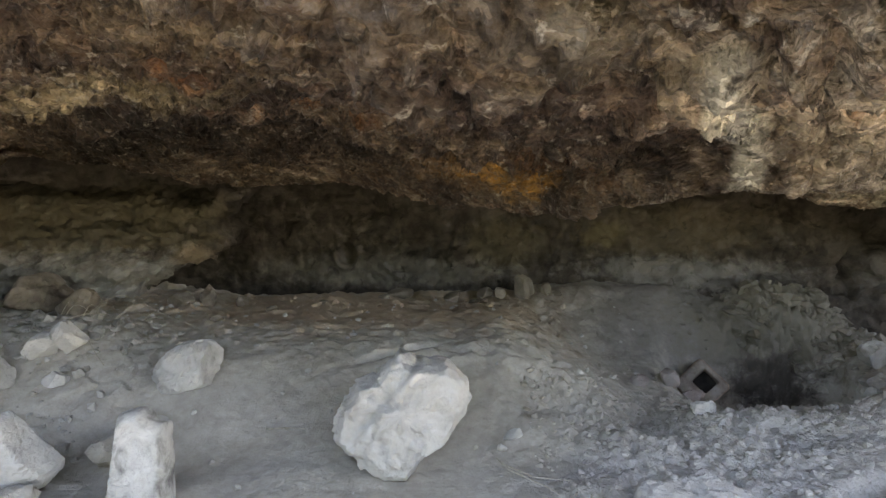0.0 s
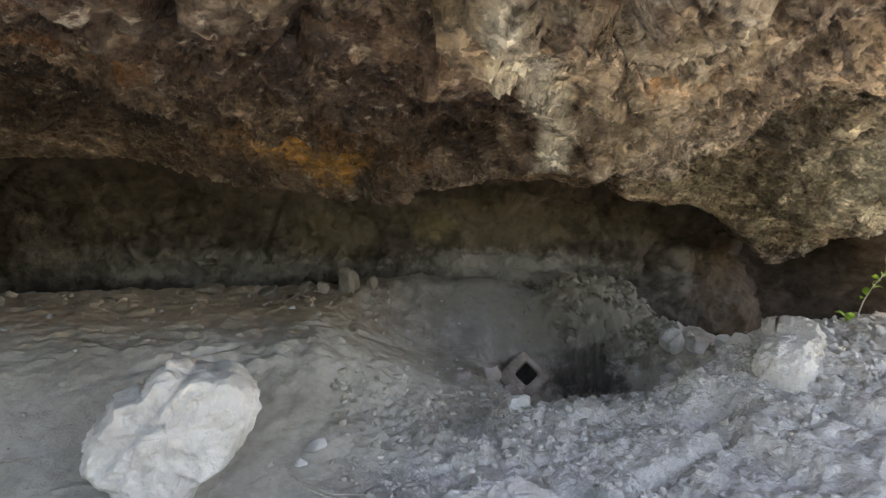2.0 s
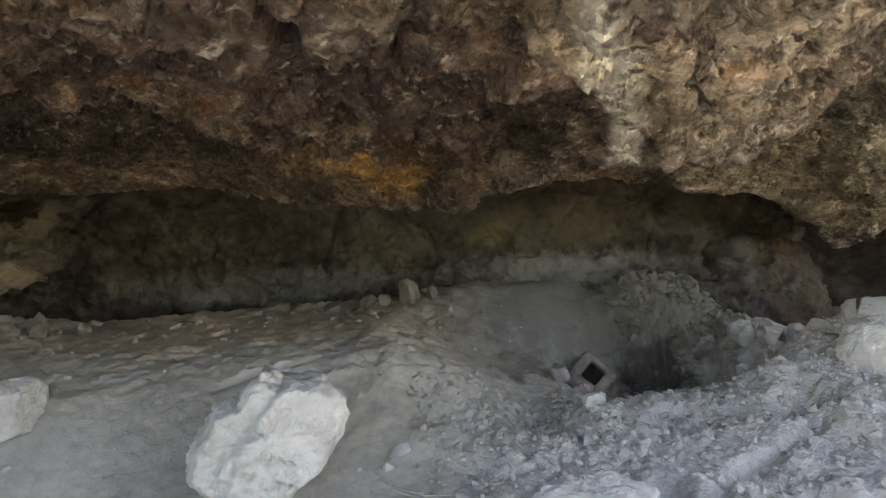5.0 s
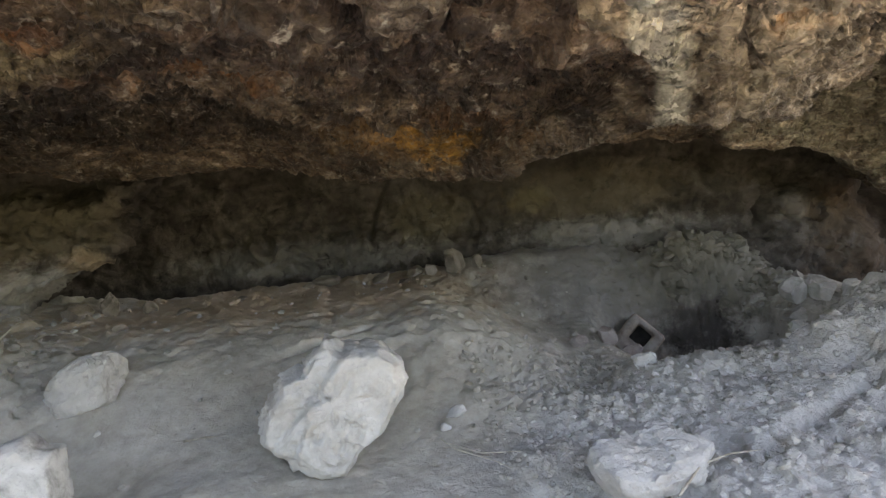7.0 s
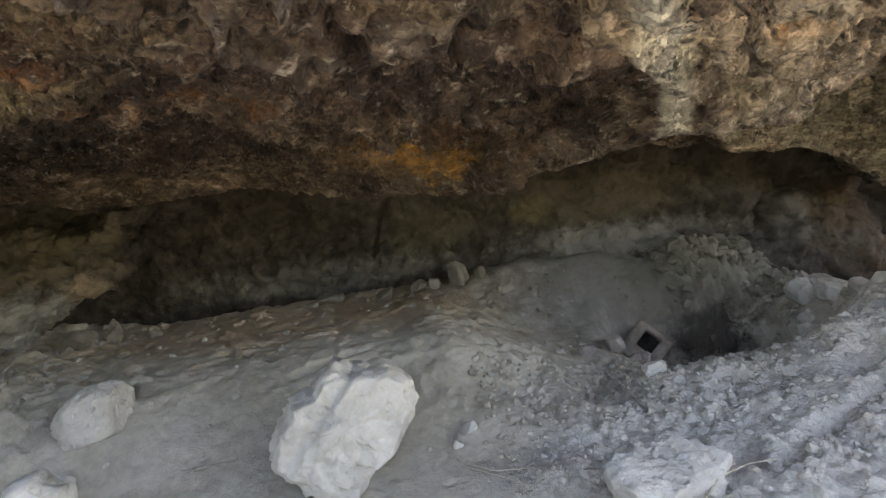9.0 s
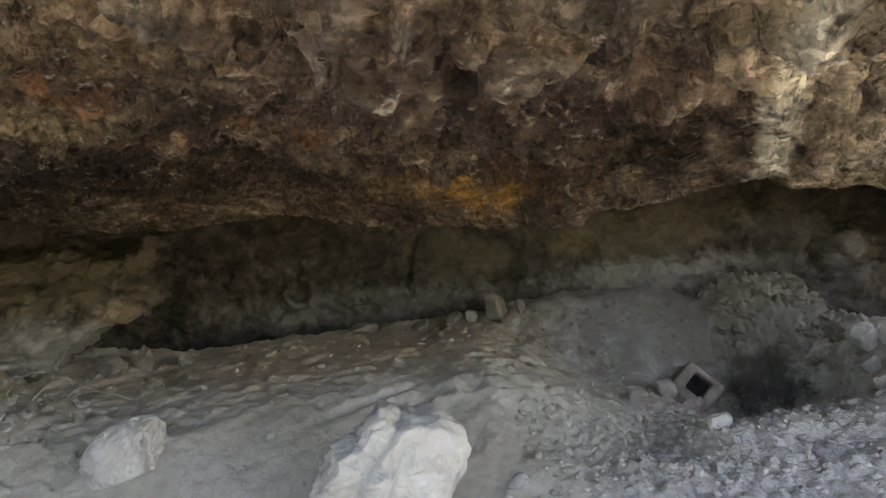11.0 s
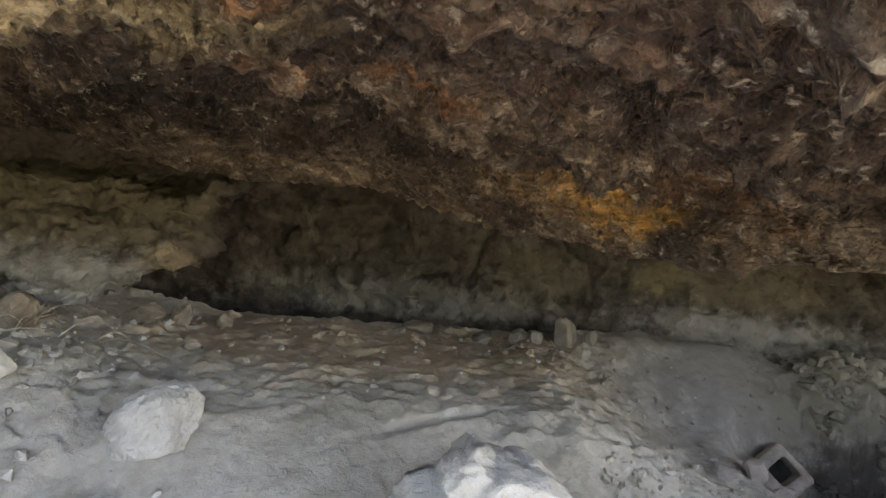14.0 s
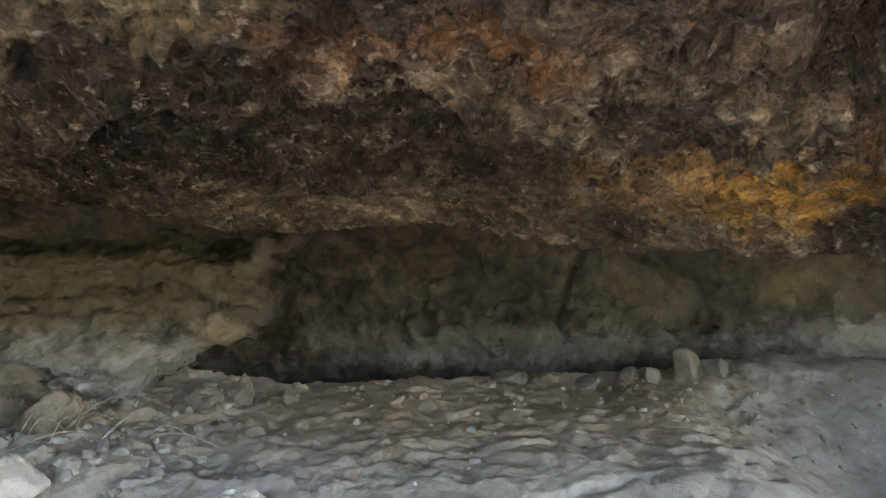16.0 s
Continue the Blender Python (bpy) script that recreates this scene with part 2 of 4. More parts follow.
WALL_STAINS = (
    ((2.1, 5.1, 0.8), (0.9, 0.6, 0.26), (0.18, 0.15, 0.1), 0.4),
    ((1.6, 5.3, 0.75), (0.2, 0.5, 0.14), (0.22, 0.185, 0.1), 0.4),
    ((0.65, 5.6, 0.65), (0.4, 0.5, 0.25), (0.15, 0.13, 0.085), 0.5),
    ((4.5, 4.8, 0.2), (0.5, 0.6, 0.5), (0.12, 0.082, 0.05), 0.5),
    ((-3.0, 4.5, 1.0), (1.3, 0.5, 0.28), (0.16, 0.138, 0.095), 0.65),
    ((-3.0, 4.5, 0.45), (1.3, 0.5, 0.3), (0.36, 0.355, 0.335), 0.8),
    ((-2.05, 4.45, 0.72), (0.16, 0.3, 0.1), (0.34, 0.26, 0.18), 0.65),
    ((2.2, 4.9, 0.42), (1.0, 0.6, 0.16), (0.33, 0.32, 0.3), 0.6),
    ((-0.6, 5.6, 0.35), (1.3, 0.5, 0.16), (0.23, 0.22, 0.2), 0.5),
    ((3.9, 4.6, 0.5), (0.16, 0.3, 0.2), (0.22, 0.2, 0.18), 0.4),
)


def dust(name="cave_dust"):
    n = Nodes(name, 0.97)
    col = n.ramp(n.noise(1.3, 6, 0.55), [(0.3, (0.3, 0.278, 0.235)), (0.5, (0.385, 0.36, 0.31)), (0.7, (0.46, 0.435, 0.385))])
    col = n.mix(0.25, col, n.ramp(n.noise(16, 7, 0.65), [(0.35, (0.2, 0.185, 0.16)), (0.65, (0.52, 0.5, 0.47))]))
    col = n.mix(n.math("MULTIPLY", n.blob((-0.6, 4.6, 0.3), (1.9, 0.8, 0.6), 0.5), 0.75), col, (0.32, 0.23, 0.15))
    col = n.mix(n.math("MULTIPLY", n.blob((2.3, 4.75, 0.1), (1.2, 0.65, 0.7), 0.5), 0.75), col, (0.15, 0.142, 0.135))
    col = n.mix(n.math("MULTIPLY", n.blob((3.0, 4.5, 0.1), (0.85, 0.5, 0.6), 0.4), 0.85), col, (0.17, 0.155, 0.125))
    # Near-black patch: shade of the pit's deep hole, put into the colour.
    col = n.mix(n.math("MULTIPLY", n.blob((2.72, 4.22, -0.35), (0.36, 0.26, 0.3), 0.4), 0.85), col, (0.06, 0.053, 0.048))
    col = n.mix(n.math("MULTIPLY", n.ramp(n.noise(5, 8, 0.7, distort=0.5), [(0.56, 0.0), (0.7, 1.0)]), 0.4), col, (0.24, 0.21, 0.17))
    heap = n.blob((2.3, 1.9, 0.25), (2.0, 1.1, 0.8), 0.3, 2.0)
    col = n.mix(n.math("MULTIPLY", heap, 0.5), col, (0.5, 0.495, 0.48))
    crumb, crumb_d = n.chips(34, 0.1, 18.0)
    col = n.mix(n.math("MULTIPLY", heap, 0.8), col, n.mix(1.0, col, n.ramp(crumb, [(0.0, 0.84), (0.6, 1.0), (1.0, 1.12)]), "MULTIPLY"))
    sep = n.t.nodes.new("ShaderNodeSeparateXYZ")
    n.link(n.co, sep.inputs[0])
    # Slope out of view, coloured dark green so it bounces little light.
    unseen_slope = n.math("MULTIPLY", n.math("SUBTRACT", -2.2, n.math("ADD", sep.outputs["Y"], n.noise(1.5))), 1.2, True)
    col = n.mix(unseen_slope, col, n.ramp(n.noise(4, 7), [(0.35, (0.022, 0.03, 0.012)), (0.65, (0.05, 0.06, 0.028))]))
    h = n.math("ADD", n.noise(22, 8, 0.62), n.math("MULTIPLY", n.noise(110, 4, 0.6), 0.3))
    h = n.math("ADD", h, n.math("MULTIPLY", heap, n.math("SUBTRACT", n.math("MULTIPLY", n.noise(11, 7, 0.7), 1.2), n.math("MULTIPLY", crumb_d, 0.5))))
    return n.finish(col, h, 0.65, 0.025)


def stone(name, low, mid, high, scale=5.0):
    n = Nodes(name, 0.9)
    col = n.ramp(n.noise(scale, 7, 0.62, distort=0.4), [(0.3, low), (0.5, mid), (0.7, high)])
    col = n.mix(n.math("MULTIPLY", n.ramp(n.noise(scale * 6, 5, 0.7), [(0.58, 0.0), (0.7, 1.0)]), 0.35), col, low)
    h = n.math("ADD", n.noise(18, 8, 0.65), n.math("MULTIPLY", n.noise(80, 4, 0.6), 0.3))
    return n.finish(col, h, 0.8, 0.03)


ROOF, WALL, DUST = roof_rock(), wall_rock(), dust()
PALE = stone("pale_limestone", (0.36, 0.35, 0.325), (0.47, 0.465, 0.44), (0.56, 0.555, 0.535))
GREY = stone("grey_limestone", (0.24, 0.23, 0.21), (0.36, 0.35, 0.32), (0.48, 0.47, 0.44))
BROWN = stone("brown_stone", (0.1, 0.085, 0.07), (0.2, 0.175, 0.145), (0.3, 0.27, 0.23))
WARM = stone("sunny_limestone", (0.28, 0.25, 0.2), (0.42, 0.39, 0.33), (0.5, 0.47, 0.41))


# ---- building helpers ----
def mesh_from(name, verts, faces, mat, shade=True):
    me = bpy.data.meshes.new(name)
    me.vertices.add(len(verts))
    me.vertices.foreach_set("co", np.asarray(verts, np.float32).ravel())
    faces = np.asarray(faces, np.int32)
    me.loops.add(faces.size)
    me.loops.foreach_set("vertex_index", faces.ravel())
    me.polygons.add(len(faces))
    me.polygons.foreach_set("loop_start", np.arange(0, faces.size, faces.shape[1], dtype=np.int32))
    me.polygons.foreach_set("use_smooth", np.full(len(faces), shade))
    me.update(calc_edges=True)
    me.validate()
    me.materials.append(mat)
    return me


def sheet(name, us, vs, base, relief, mat, flip=False):
    """A grid sheet: base(u, v) gives places, relief(p) the height along the normal."""
    u, v = np.meshgrid(us, vs, indexing="ij")
    shape = u.shape
    p = base(u.ravel(), v.ravel())
    g = p.reshape(*shape, 3)
    nrm = np.cross(np.gradient(g, axis=0), np.gradient(g, axis=1)).reshape(-1, 3)
    nrm /= np.linalg.norm(nrm, axis=1)[:, None] + 1e-9
    if flip:
        nrm = -nrm
    p = p + nrm * relief(p)[:, None]
    idx = np.arange(len(p)).reshape(shape)
    quads = np.stack([idx[:-1, :-1], idx[1:, :-1], idx[1:, 1:], idx[:-1, 1:]], -1).reshape(-1, 4)
    return new(name, mesh_from(name, p, quads[:, ::-1] if flip else quads, mat))


def steps(*spans):
    """Grid lines: (start, end, spacing) after one another."""
    out = []
    for a, b, d in spans:
        out.append(np.arange(a, b - d * 0.5, d))
    return np.concatenate(out + [np.array([spans[-1][1]])])


# ---- ground ----
def ground_z(x, y):
    """Height of the cave floor, the pit and the spoil heap without their fine relief."""
    left = -0.06 + 0.32 * smooth(2.5, 3.6, y) - 0.05 * smooth(4.2, 5.0, y) + 0.1 * smooth(-1.8, -2.8, x) * smooth(2.2, 3.4, y)
    left = left - 0.3 * smooth(5.2, 5.6, y)
    right = -0.12 + 0.42 * smooth(4.2, 5.1, y) * smooth(3.9, 3.1, x) - 0.25 * smooth(3.9, 4.6, x) * smooth(3.6, 4.2, y)
    k = smooth(0.3, 1.5, x)
    z = left * (1 - k) + right * k
    pit = 0.62 * np.exp(-((x - 2.5) / 0.62) ** 4 - ((y - 3.85) / 0.55) ** 4)
    pit = pit + 0.5 * np.exp(-((x - 2.72) / 0.22) ** 4 - ((y - 4.15) / 0.24) ** 4)
    mound = 0.17 * np.exp(-((x - 2.95) / 0.42) ** 4 - ((y - 4.58) / 0.25) ** 4) + 0.1 * smooth(2.9, 3.5, x) * smooth(3.4, 4.0, y)
    z = z - pit + mound
    heap = knots(x, [-0.2, 0.4, 0.8, 1.4, 2.0, 2.6, 2.95, 3.5, 5.0], [-0.2, -0.08, 0.0, 0.06, 0.15, 0.31, 0.44, 0.48, 0.46])
    crest = knots(x, [0.0, 0.7, 1.4, 2.0, 2.6, 3.4, 5.0], [2.2, 2.3, 2.65, 2.65, 2.65, 2.85, 3.1])
    front = smooth(crest + 0.65, crest, y) * smooth(0.0, 0.9, x)
    z = z * (1 - front) + np.maximum(heap, z) * front
    z = z + (0.0 - z) * smooth(1.3, 0.0, y) * smooth(-0.2, 1.2, x)
    far = smooth(6.5, 9.0, np.hypot(x, np.minimum(y - 2.0, 3.0)))
    # The last term adds an unseen bank that blocks low sky.
    return z * (1 - far) + 5.0 * smooth(-2.5, -10.0, y) * smooth(14, 4, np.abs(x + 2))


def warped(p, scale, amount, seed):
    return p + amount * np.stack([fbm(p * scale + 31 * k, 2, seed + k) for k in (1, 2, 3)], 1)


def ground_relief(p):
    x, y = p[:, 0], p[:, 1]
    heap = smooth(0.3, 1.0, x) * smooth(-0.5, 0.8, y) * (0.38 + 0.62 * smooth(3.6, 3.1, y) + 0.8 * np.exp(-((x - 3.0) / 0.5) ** 4 - ((y - 4.4) / 0.4) ** 4))
    terrace = smooth(2.9, 3.6, y) * smooth(1.4, 0.6, x)
    h = 0.02 * fbm(p * 1.6, 4, 3) + 0.008 * fbm(p * 9, 4, 15) + 0.02 * terrace * ridged(warped(p, 1.3, 0.35, 211) * np.array([1.2, 2.6, 1.0]), 4, 23) + terrace * (0.016 * facets(warped(p, 4, 0.08, 217) * np.array([5, 8, 5]), 25) + 0.01 * fbm(p * 14, 3, 29))
    h = h + 0.012 * smooth(-1.2, -2.2, x) * facets(p * 5, 33) * 2
    track = np.exp(-((y - 2.02 - 0.33 * (x - 1.34)) / 0.1) ** 4) * smooth(1.1, 1.5, x) * smooth(2.5, 2.2, x)
    h = h + heap * (1 - 0.75 * track) * (0.05 * fbm(p * 3.2, 4, 11) + 0.011 * facets(warped(p, 9, 0.03, 215) * 13, 31) + 0.012 * ridged(p * 7, 3, 19) + 0.014 * fbm(p * 30, 2, 21))
    h = h - 0.06 * np.exp(-((y - 1.84 - 0.33 * (x - 1.34)) / 0.05) ** 2) * smooth(1.25, 1.5, x) * smooth(2.6, 2.2, x) * (0.6 + value(p * 5, 27))
    h = h + 0.05 * np.exp(-((x - 3.0) / 0.5) ** 4 - ((y - 4.45) / 0.35) ** 4) * (facets(p * 9, 35) + ridged(p * 6, 3, 37))
    h = h - 0.09 * np.exp(-(((x + 0.3) * 0.93 + (y - 3.42) * 0.36) / 0.22) ** 2 - ((-(x + 0.3) * 0.36 + (y - 3.42) * 0.93) / 0.028) ** 2)
    h = h - 0.12 * np.exp(-(((x - 0.62) / 0.09) ** 2 + ((y - 1.92) / 0.12) ** 2)) - 0.1 * np.exp(-(((x - 1.45) / 0.06) ** 2 + ((y - 2.0) / 0.09) ** 2))
    h = h - 0.1 * np.exp(-(((x - 2.35) / 0.16) ** 2 + ((y - 2.3) / 0.09) ** 2))
    return h * smooth(-3, -1.5, y)


def ground_base(u, v):
    return np.stack([u, v, ground_z(u, v)], 1)


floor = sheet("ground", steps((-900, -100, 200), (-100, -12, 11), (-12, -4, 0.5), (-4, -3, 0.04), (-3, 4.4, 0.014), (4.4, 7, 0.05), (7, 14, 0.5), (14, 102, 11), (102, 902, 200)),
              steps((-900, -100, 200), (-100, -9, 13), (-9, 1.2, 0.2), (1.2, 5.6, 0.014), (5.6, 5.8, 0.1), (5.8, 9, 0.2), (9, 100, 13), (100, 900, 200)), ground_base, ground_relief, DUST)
tagged(floor, "pale grey dusty cave floor with a crumbly spoil heap", "ground", kind="structure")


# ---- roof ----
def lip(x):
    xs = [-6, -3.5, -3.0, -2.4, -1.85, -1.3, -0.65, -0.1, 0.3, 0.72, 1.0, 1.4, 1.8, 2.3, 3.0]
    ly = knots(x, xs, [4.2, 4.2, 4.2, 4.2, 4.35, 4.5, 4.4, 4.05, 3.7, 3.25, 2.2, 1.95, 2.1, 2.25, 2.3])
    lz = knots(x, xs, [1.3, 1.37, 1.44, 1.41, 1.32, 1.29, 1.3, 1.19, 1.17, 1.18, 1.35, 1.38, 1.4, 1.6, 2.2])
    return ly, lz


MOUTH = 0.55


def roof_base(u, v):
    """v runs from the top of an added, unseen rock face (-2.6) by the cave mouth (-1) and the lip (0) to the back (1).
    """
    ly, lz = lip(u)
    d = np.clip(-v, 0, 1) * (ly - MOUTH)
    rise = np.where(v < 0, 0.26 * (1 - np.exp(-d / 0.2)) + 0.13 * d + 0.35 * smooth(-0.86, -1.0, v), 0.7 * smooth(0, 0.22, v))
    y = np.where(v < 0, ly - d, ly + v * (7.0 - ly))
    # Rock face added out of view, to shade the ground outside the mouth.
    unseen_cliff = np.maximum(-1 - v, 0)
    return np.stack([u + 0 * v, y + 0.5 * np.minimum(unseen_cliff, 0.6) + 0.08 * unseen_cliff, lz + rise + 1.1 * unseen_cliff], 1)


def end_relief(p):
    q = warped(p, 5.0, 0.045, 201)
    return 0.06 * fbm(q * 0.9, 3, 41) + 0.07 * ridged(q * 1.7, 3, 47) + 0.05 * facets(q * 4.6, 53) + 0.026 * facets(q * 11, 61) + 0.018 * fbm(q * 18, 3, 67)


def along(q, x, y, line):
    """How far y lies behind a line drawn over x in plan, with a ragged edge."""
    return y - knots(np.clip(x, line[0][0], line[0][-1]), *line) - 0.07 * fbm(q * 3.0, 3, 301)


FOLD = ([-4.5, -3.3, -2.75, -2.15, -1.6, -1.25, -0.85, -0.45, 0.1], [4.2, 4.1, 3.85, 3.45, 3.0, 2.95, 3.12, 3.18, 3.35])
BROW = ([-4.5, -2.6, -2.0, -1.6, -1.3, -0.95, -0.5], [3.3, 3.2, 2.9, 2.58, 2.5, 2.44, 2.6])


def roof_relief(p):
    """Height upwards into the rock: hollows are positive, bulges negative."""
    x, y = p[:, 0], p[:, 1]
    q = warped(p, 5.0, 0.045, 201)
    grain = np.stack([q[:, 0] * 0.8 + q[:, 1] * 0.35, q[:, 1] * 1.5 - q[:, 0] * 0.6, q[:, 2] * 1.6], 1)
    h = 0.07 * fbm(q * 0.9, 3, 41) + 0.06 * ridged(q * np.array([1.0, 1.7, 1.7]), 3, 47) + 0.06 * facets(q * 2.3, 51)
    h = h + 0.05 * facets(grain * 4.0, 53) + 0.04 * facets(grain * 9, 61) + 0.02 * facets(q * 22, 63) + 0.022 * fbm(q * 18, 3, 67)
    ly, _ = lip(np.clip(x, -6, 3))
    h = h * (0.4 + 0.6 * smooth(0.05, 0.5, ly - y))
    fold = along(q, x, y, FOLD)
    fade = smooth(0.15, -0.5, x)
    h = h + fade * (0.3 * smooth(-0.03, 0.04, fold) * np.exp(-np.maximum(fold, 0) / 0.22) - 0.08 * np.exp(-((fold + 0.12) / 0.12) ** 2))
    brow = along(q, x, y, BROW)
    h = h + 0.2 * smooth(-0.4, -1.0, x) * smooth(-0.02, 0.04, brow) * np.exp(-np.maximum(brow, 0) / 0.15)
    h = h - 0.13 * np.exp(-(((x + 1.2) / 0.17) ** 2 + ((y - 3.85) / 0.16) ** 2) ** 2)
    crevice = np.exp(-(((x - 0.85) * 0.82 - (y - 1.05) * 0.57 + 0.05 * fbm(q * 5, 3, 305)) / 0.032) ** 2) * smooth(2.1, 1.7, y)
    pock = np.exp(-(((x - 1.39) / 0.1) ** 2 + ((y - 1.5) / 0.09) ** 2) ** 2)
    hollow = np.exp(-(((x + 0.66) / 0.13) ** 2 + ((y - 1.52) / 0.14) ** 2) ** 2)
    valley = np.exp(-(((x - 0.12) * 0.9 - (y - 2.4) * 0.42) / 0.07) ** 2 - ((y - 2.45) / 0.28) ** 2)
    return h + 0.1 * crevice + 0.14 * pock + 0.2 * hollow + 0.16 * valley


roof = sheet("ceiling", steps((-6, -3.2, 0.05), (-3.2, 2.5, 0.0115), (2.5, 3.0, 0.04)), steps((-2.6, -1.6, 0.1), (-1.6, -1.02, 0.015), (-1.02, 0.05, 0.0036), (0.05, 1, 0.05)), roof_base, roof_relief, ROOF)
tagged(roof, "dark brown overhanging cave roof with ochre and rust stains", "ceiling", kind="structure")


# ---- back wall ----
def wall_base(u, v):
    back = knots(u, [-7, -3, -1.8, -1.0, 0, 1.2, 2.7, 3.6, 4.1, 4.5, 4.9, 5.3, 5.7, 6.4, 8], [5.4, 5.7, 5.8, 5.85, 5.75, 5.52, 5.15, 4.95, 4.88, 4.9, 5.1, 5.7, 5.9, 4.6, 4.3])
    y = back - 0.35 * smooth(0.55, 0.0, v) * smooth(1.0, 2.0, u)
    y = y - 0.12 * np.exp(-((u - 3.95) / 0.13) ** 2 - ((v - 0.55) / 0.12) ** 2) + 0.12 * np.exp(-((u - 3.72) / 0.07) ** 2 - ((v - 0.5) / 0.14) ** 2)
    y = y - 0.16 * smooth(0.62, 0.4, v) * smooth(-1.6, -1.0, u) * smooth(1.6, 0.9, u)
    return np.stack([u, y, v], 1)


def wall_relief(p):
    x, z = p[:, 0], p[:, 2]
    q = warped(p, 4.0, 0.05, 221)
    h = 0.07 * fbm(q * 1.4, 3, 71) + 0.05 * ridged(q * np.array([1.3, 1.3, 2.3]), 3, 77) + 0.06 * facets(q * np.array([2.0, 2.0, 3.6]), 83)
    h = h + 0.03 * facets(q * np.array([5, 5, 8]), 85) + 0.02 * facets(p * 11, 87) + 0.01 * fbm(p * 20, 3, 89)
    seam = np.exp(-((x - 0.11 - 0.3 * (z - 0.66) - 0.1 * fbm(q * 3, 3, 311)) / 0.03) ** 2) * smooth(0.3, 0.45, z)
    rift = np.exp(-((x - 1.05 + 0.5 * (z - 0.66) - 0.1 * fbm(q * 3, 3, 313)) / 0.03) ** 2) * smooth(0.4, 0.5, z)
    niche = np.exp(-(((x + 0.98) / 0.08) ** 2 + ((z - 0.5) / 0.09) ** 2) ** 2)
    return h - (0.07 * seam + 0.06 * rift + 0.16 * niche) * (p[:, 1] > 4.9)


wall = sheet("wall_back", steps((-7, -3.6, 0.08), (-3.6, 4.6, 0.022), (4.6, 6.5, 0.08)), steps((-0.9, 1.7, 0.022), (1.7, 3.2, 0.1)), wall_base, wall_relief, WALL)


# ---- rock pier between the floor and the roof ----
def pier_base(u, v):
    """u runs along the face to its corner (1) and on round it into the alcove (2)."""
    edge = knots(v, [-0.4, 0.2, 0.38, 0.5, 0.6, 0.68, 0.76, 0.9, 1.0, 1.15, 1.3, 1.6], [-2.75, -2.62, -2.52, -2.4, -2.26, -2.04, -1.86, -1.83, -1.9, -1.83, -1.68, -1.4])
    face = 4.5 + 0.22 * smooth(0.42, 0.1, v) - 0.06 * smooth(0.5, 0.62, v) * smooth(0.95, 0.8, v) + 0.1 * smooth(0.92, 1.02, v) + 0.3 * smooth(1.16, 1.3, v)
    s, c = np.clip(u, 0, 1), np.clip(u - 1, 0, 1)
    r = 0.09
    x = -4.9 + s * (edge - r + 4.9) + r * np.sin(np.clip(c * 8, 0, 1) * np.pi / 2) - 0.35 * np.maximum(c - 0.12, 0)
    y = face + r * (1 - np.cos(np.clip(c * 8, 0, 1) * np.pi / 2)) + 1.5 * np.maximum(c - 0.12, 0)
    y = y + 0.35 * np.exp(-((x + 2.15) / 0.22) ** 2 - ((v - 1.2) / 0.09) ** 2) * (c <= 0)
    return np.stack([x, y, v + 0 * u], 1)


def pier_relief(p):
    q = warped(p, 4.0, 0.05, 231)
    flat = np.array([1, 1, 1.9])
    return 0.06 * fbm(q * 1.3, 3, 91) + 0.05 * facets(q * flat * 2.2, 93) + 0.045 * facets(q * flat * 4.5, 95) + 0.025 * facets(q * flat * 10, 97) + 0.03 * ridged(q * np.array([0.8, 0.8, 3.2]), 3, 99) + 0.014 * fbm(p * 20, 3, 101)


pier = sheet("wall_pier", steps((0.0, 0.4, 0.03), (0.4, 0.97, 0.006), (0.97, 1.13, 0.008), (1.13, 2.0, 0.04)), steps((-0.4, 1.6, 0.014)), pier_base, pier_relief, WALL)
tagged(pier, "blocky grey green rock pier under the cave roof", "wall", kind="structure")
# Wall out of view, added to stop light coming in from the left.
side = sheet("wall_left_unseen", steps((0.3, 6.2, 0.06)), steps((-0.5, 2.8, 0.06)), lambda u, v: np.stack([-4.6 - 0.35 * u / 6 + 0 * v, u, v], 1), wall_relief, WALL, True)
tagged(side, "unseen rough grey brown rock wall added to shut out side light", "wall", kind="structure")
tagged(wall, "dusty grey brown rock wall at the back of the cave", "wall", kind="structure")


# ---- rock mass at the daylight end ----
def end_base(u, v):
    """u along the mass, v from its lower rim up over its near face."""
    ly = knots(u, [1.4, 2.2, 3.0, 3.6, 4.3, 4.7, 5.6, 6.2, 7.5, 9], [4.2, 4.1, 4.0, 4.0, 4.2, 4.4, 4.4, 4.3, 4.2, 4.2])
    lz = knots(u, [1.4, 2.2, 3.0, 3.6, 4.3, 4.7, 5.3, 5.7, 6.8, 9], [1.3, 1.25, 1.14, 1.03, 0.67, 0.55, 0.75, 1.2, 1.75, 2.6])
    up = np.maximum(-v, 0)
    deep = 3.2 - 1.8 * smooth(5.4, 6.3, u)
    y = np.where(v < 0, ly - up * deep, ly + 0.3 * v + 2.2 * v * v)
    up = np.minimum(up, 1)
    y = np.where(v < -1, ly - deep, y)
    # Past v = -1, an unseen face added to shade the heap.
    z = lz + np.where(v < 0, 0.35 * (1 - np.exp(-up / 0.15)) + 0.75 * up, 0.5 * v) + 1.5 * np.maximum(-1 - v, 0)
    return np.stack([u, y, z], 1)


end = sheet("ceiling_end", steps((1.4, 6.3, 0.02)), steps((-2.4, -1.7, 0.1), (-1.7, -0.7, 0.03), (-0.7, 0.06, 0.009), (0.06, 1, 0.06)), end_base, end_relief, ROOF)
tagged(end, "weathered grey rock overhang beside the daylight opening", "ceiling", kind="structure")


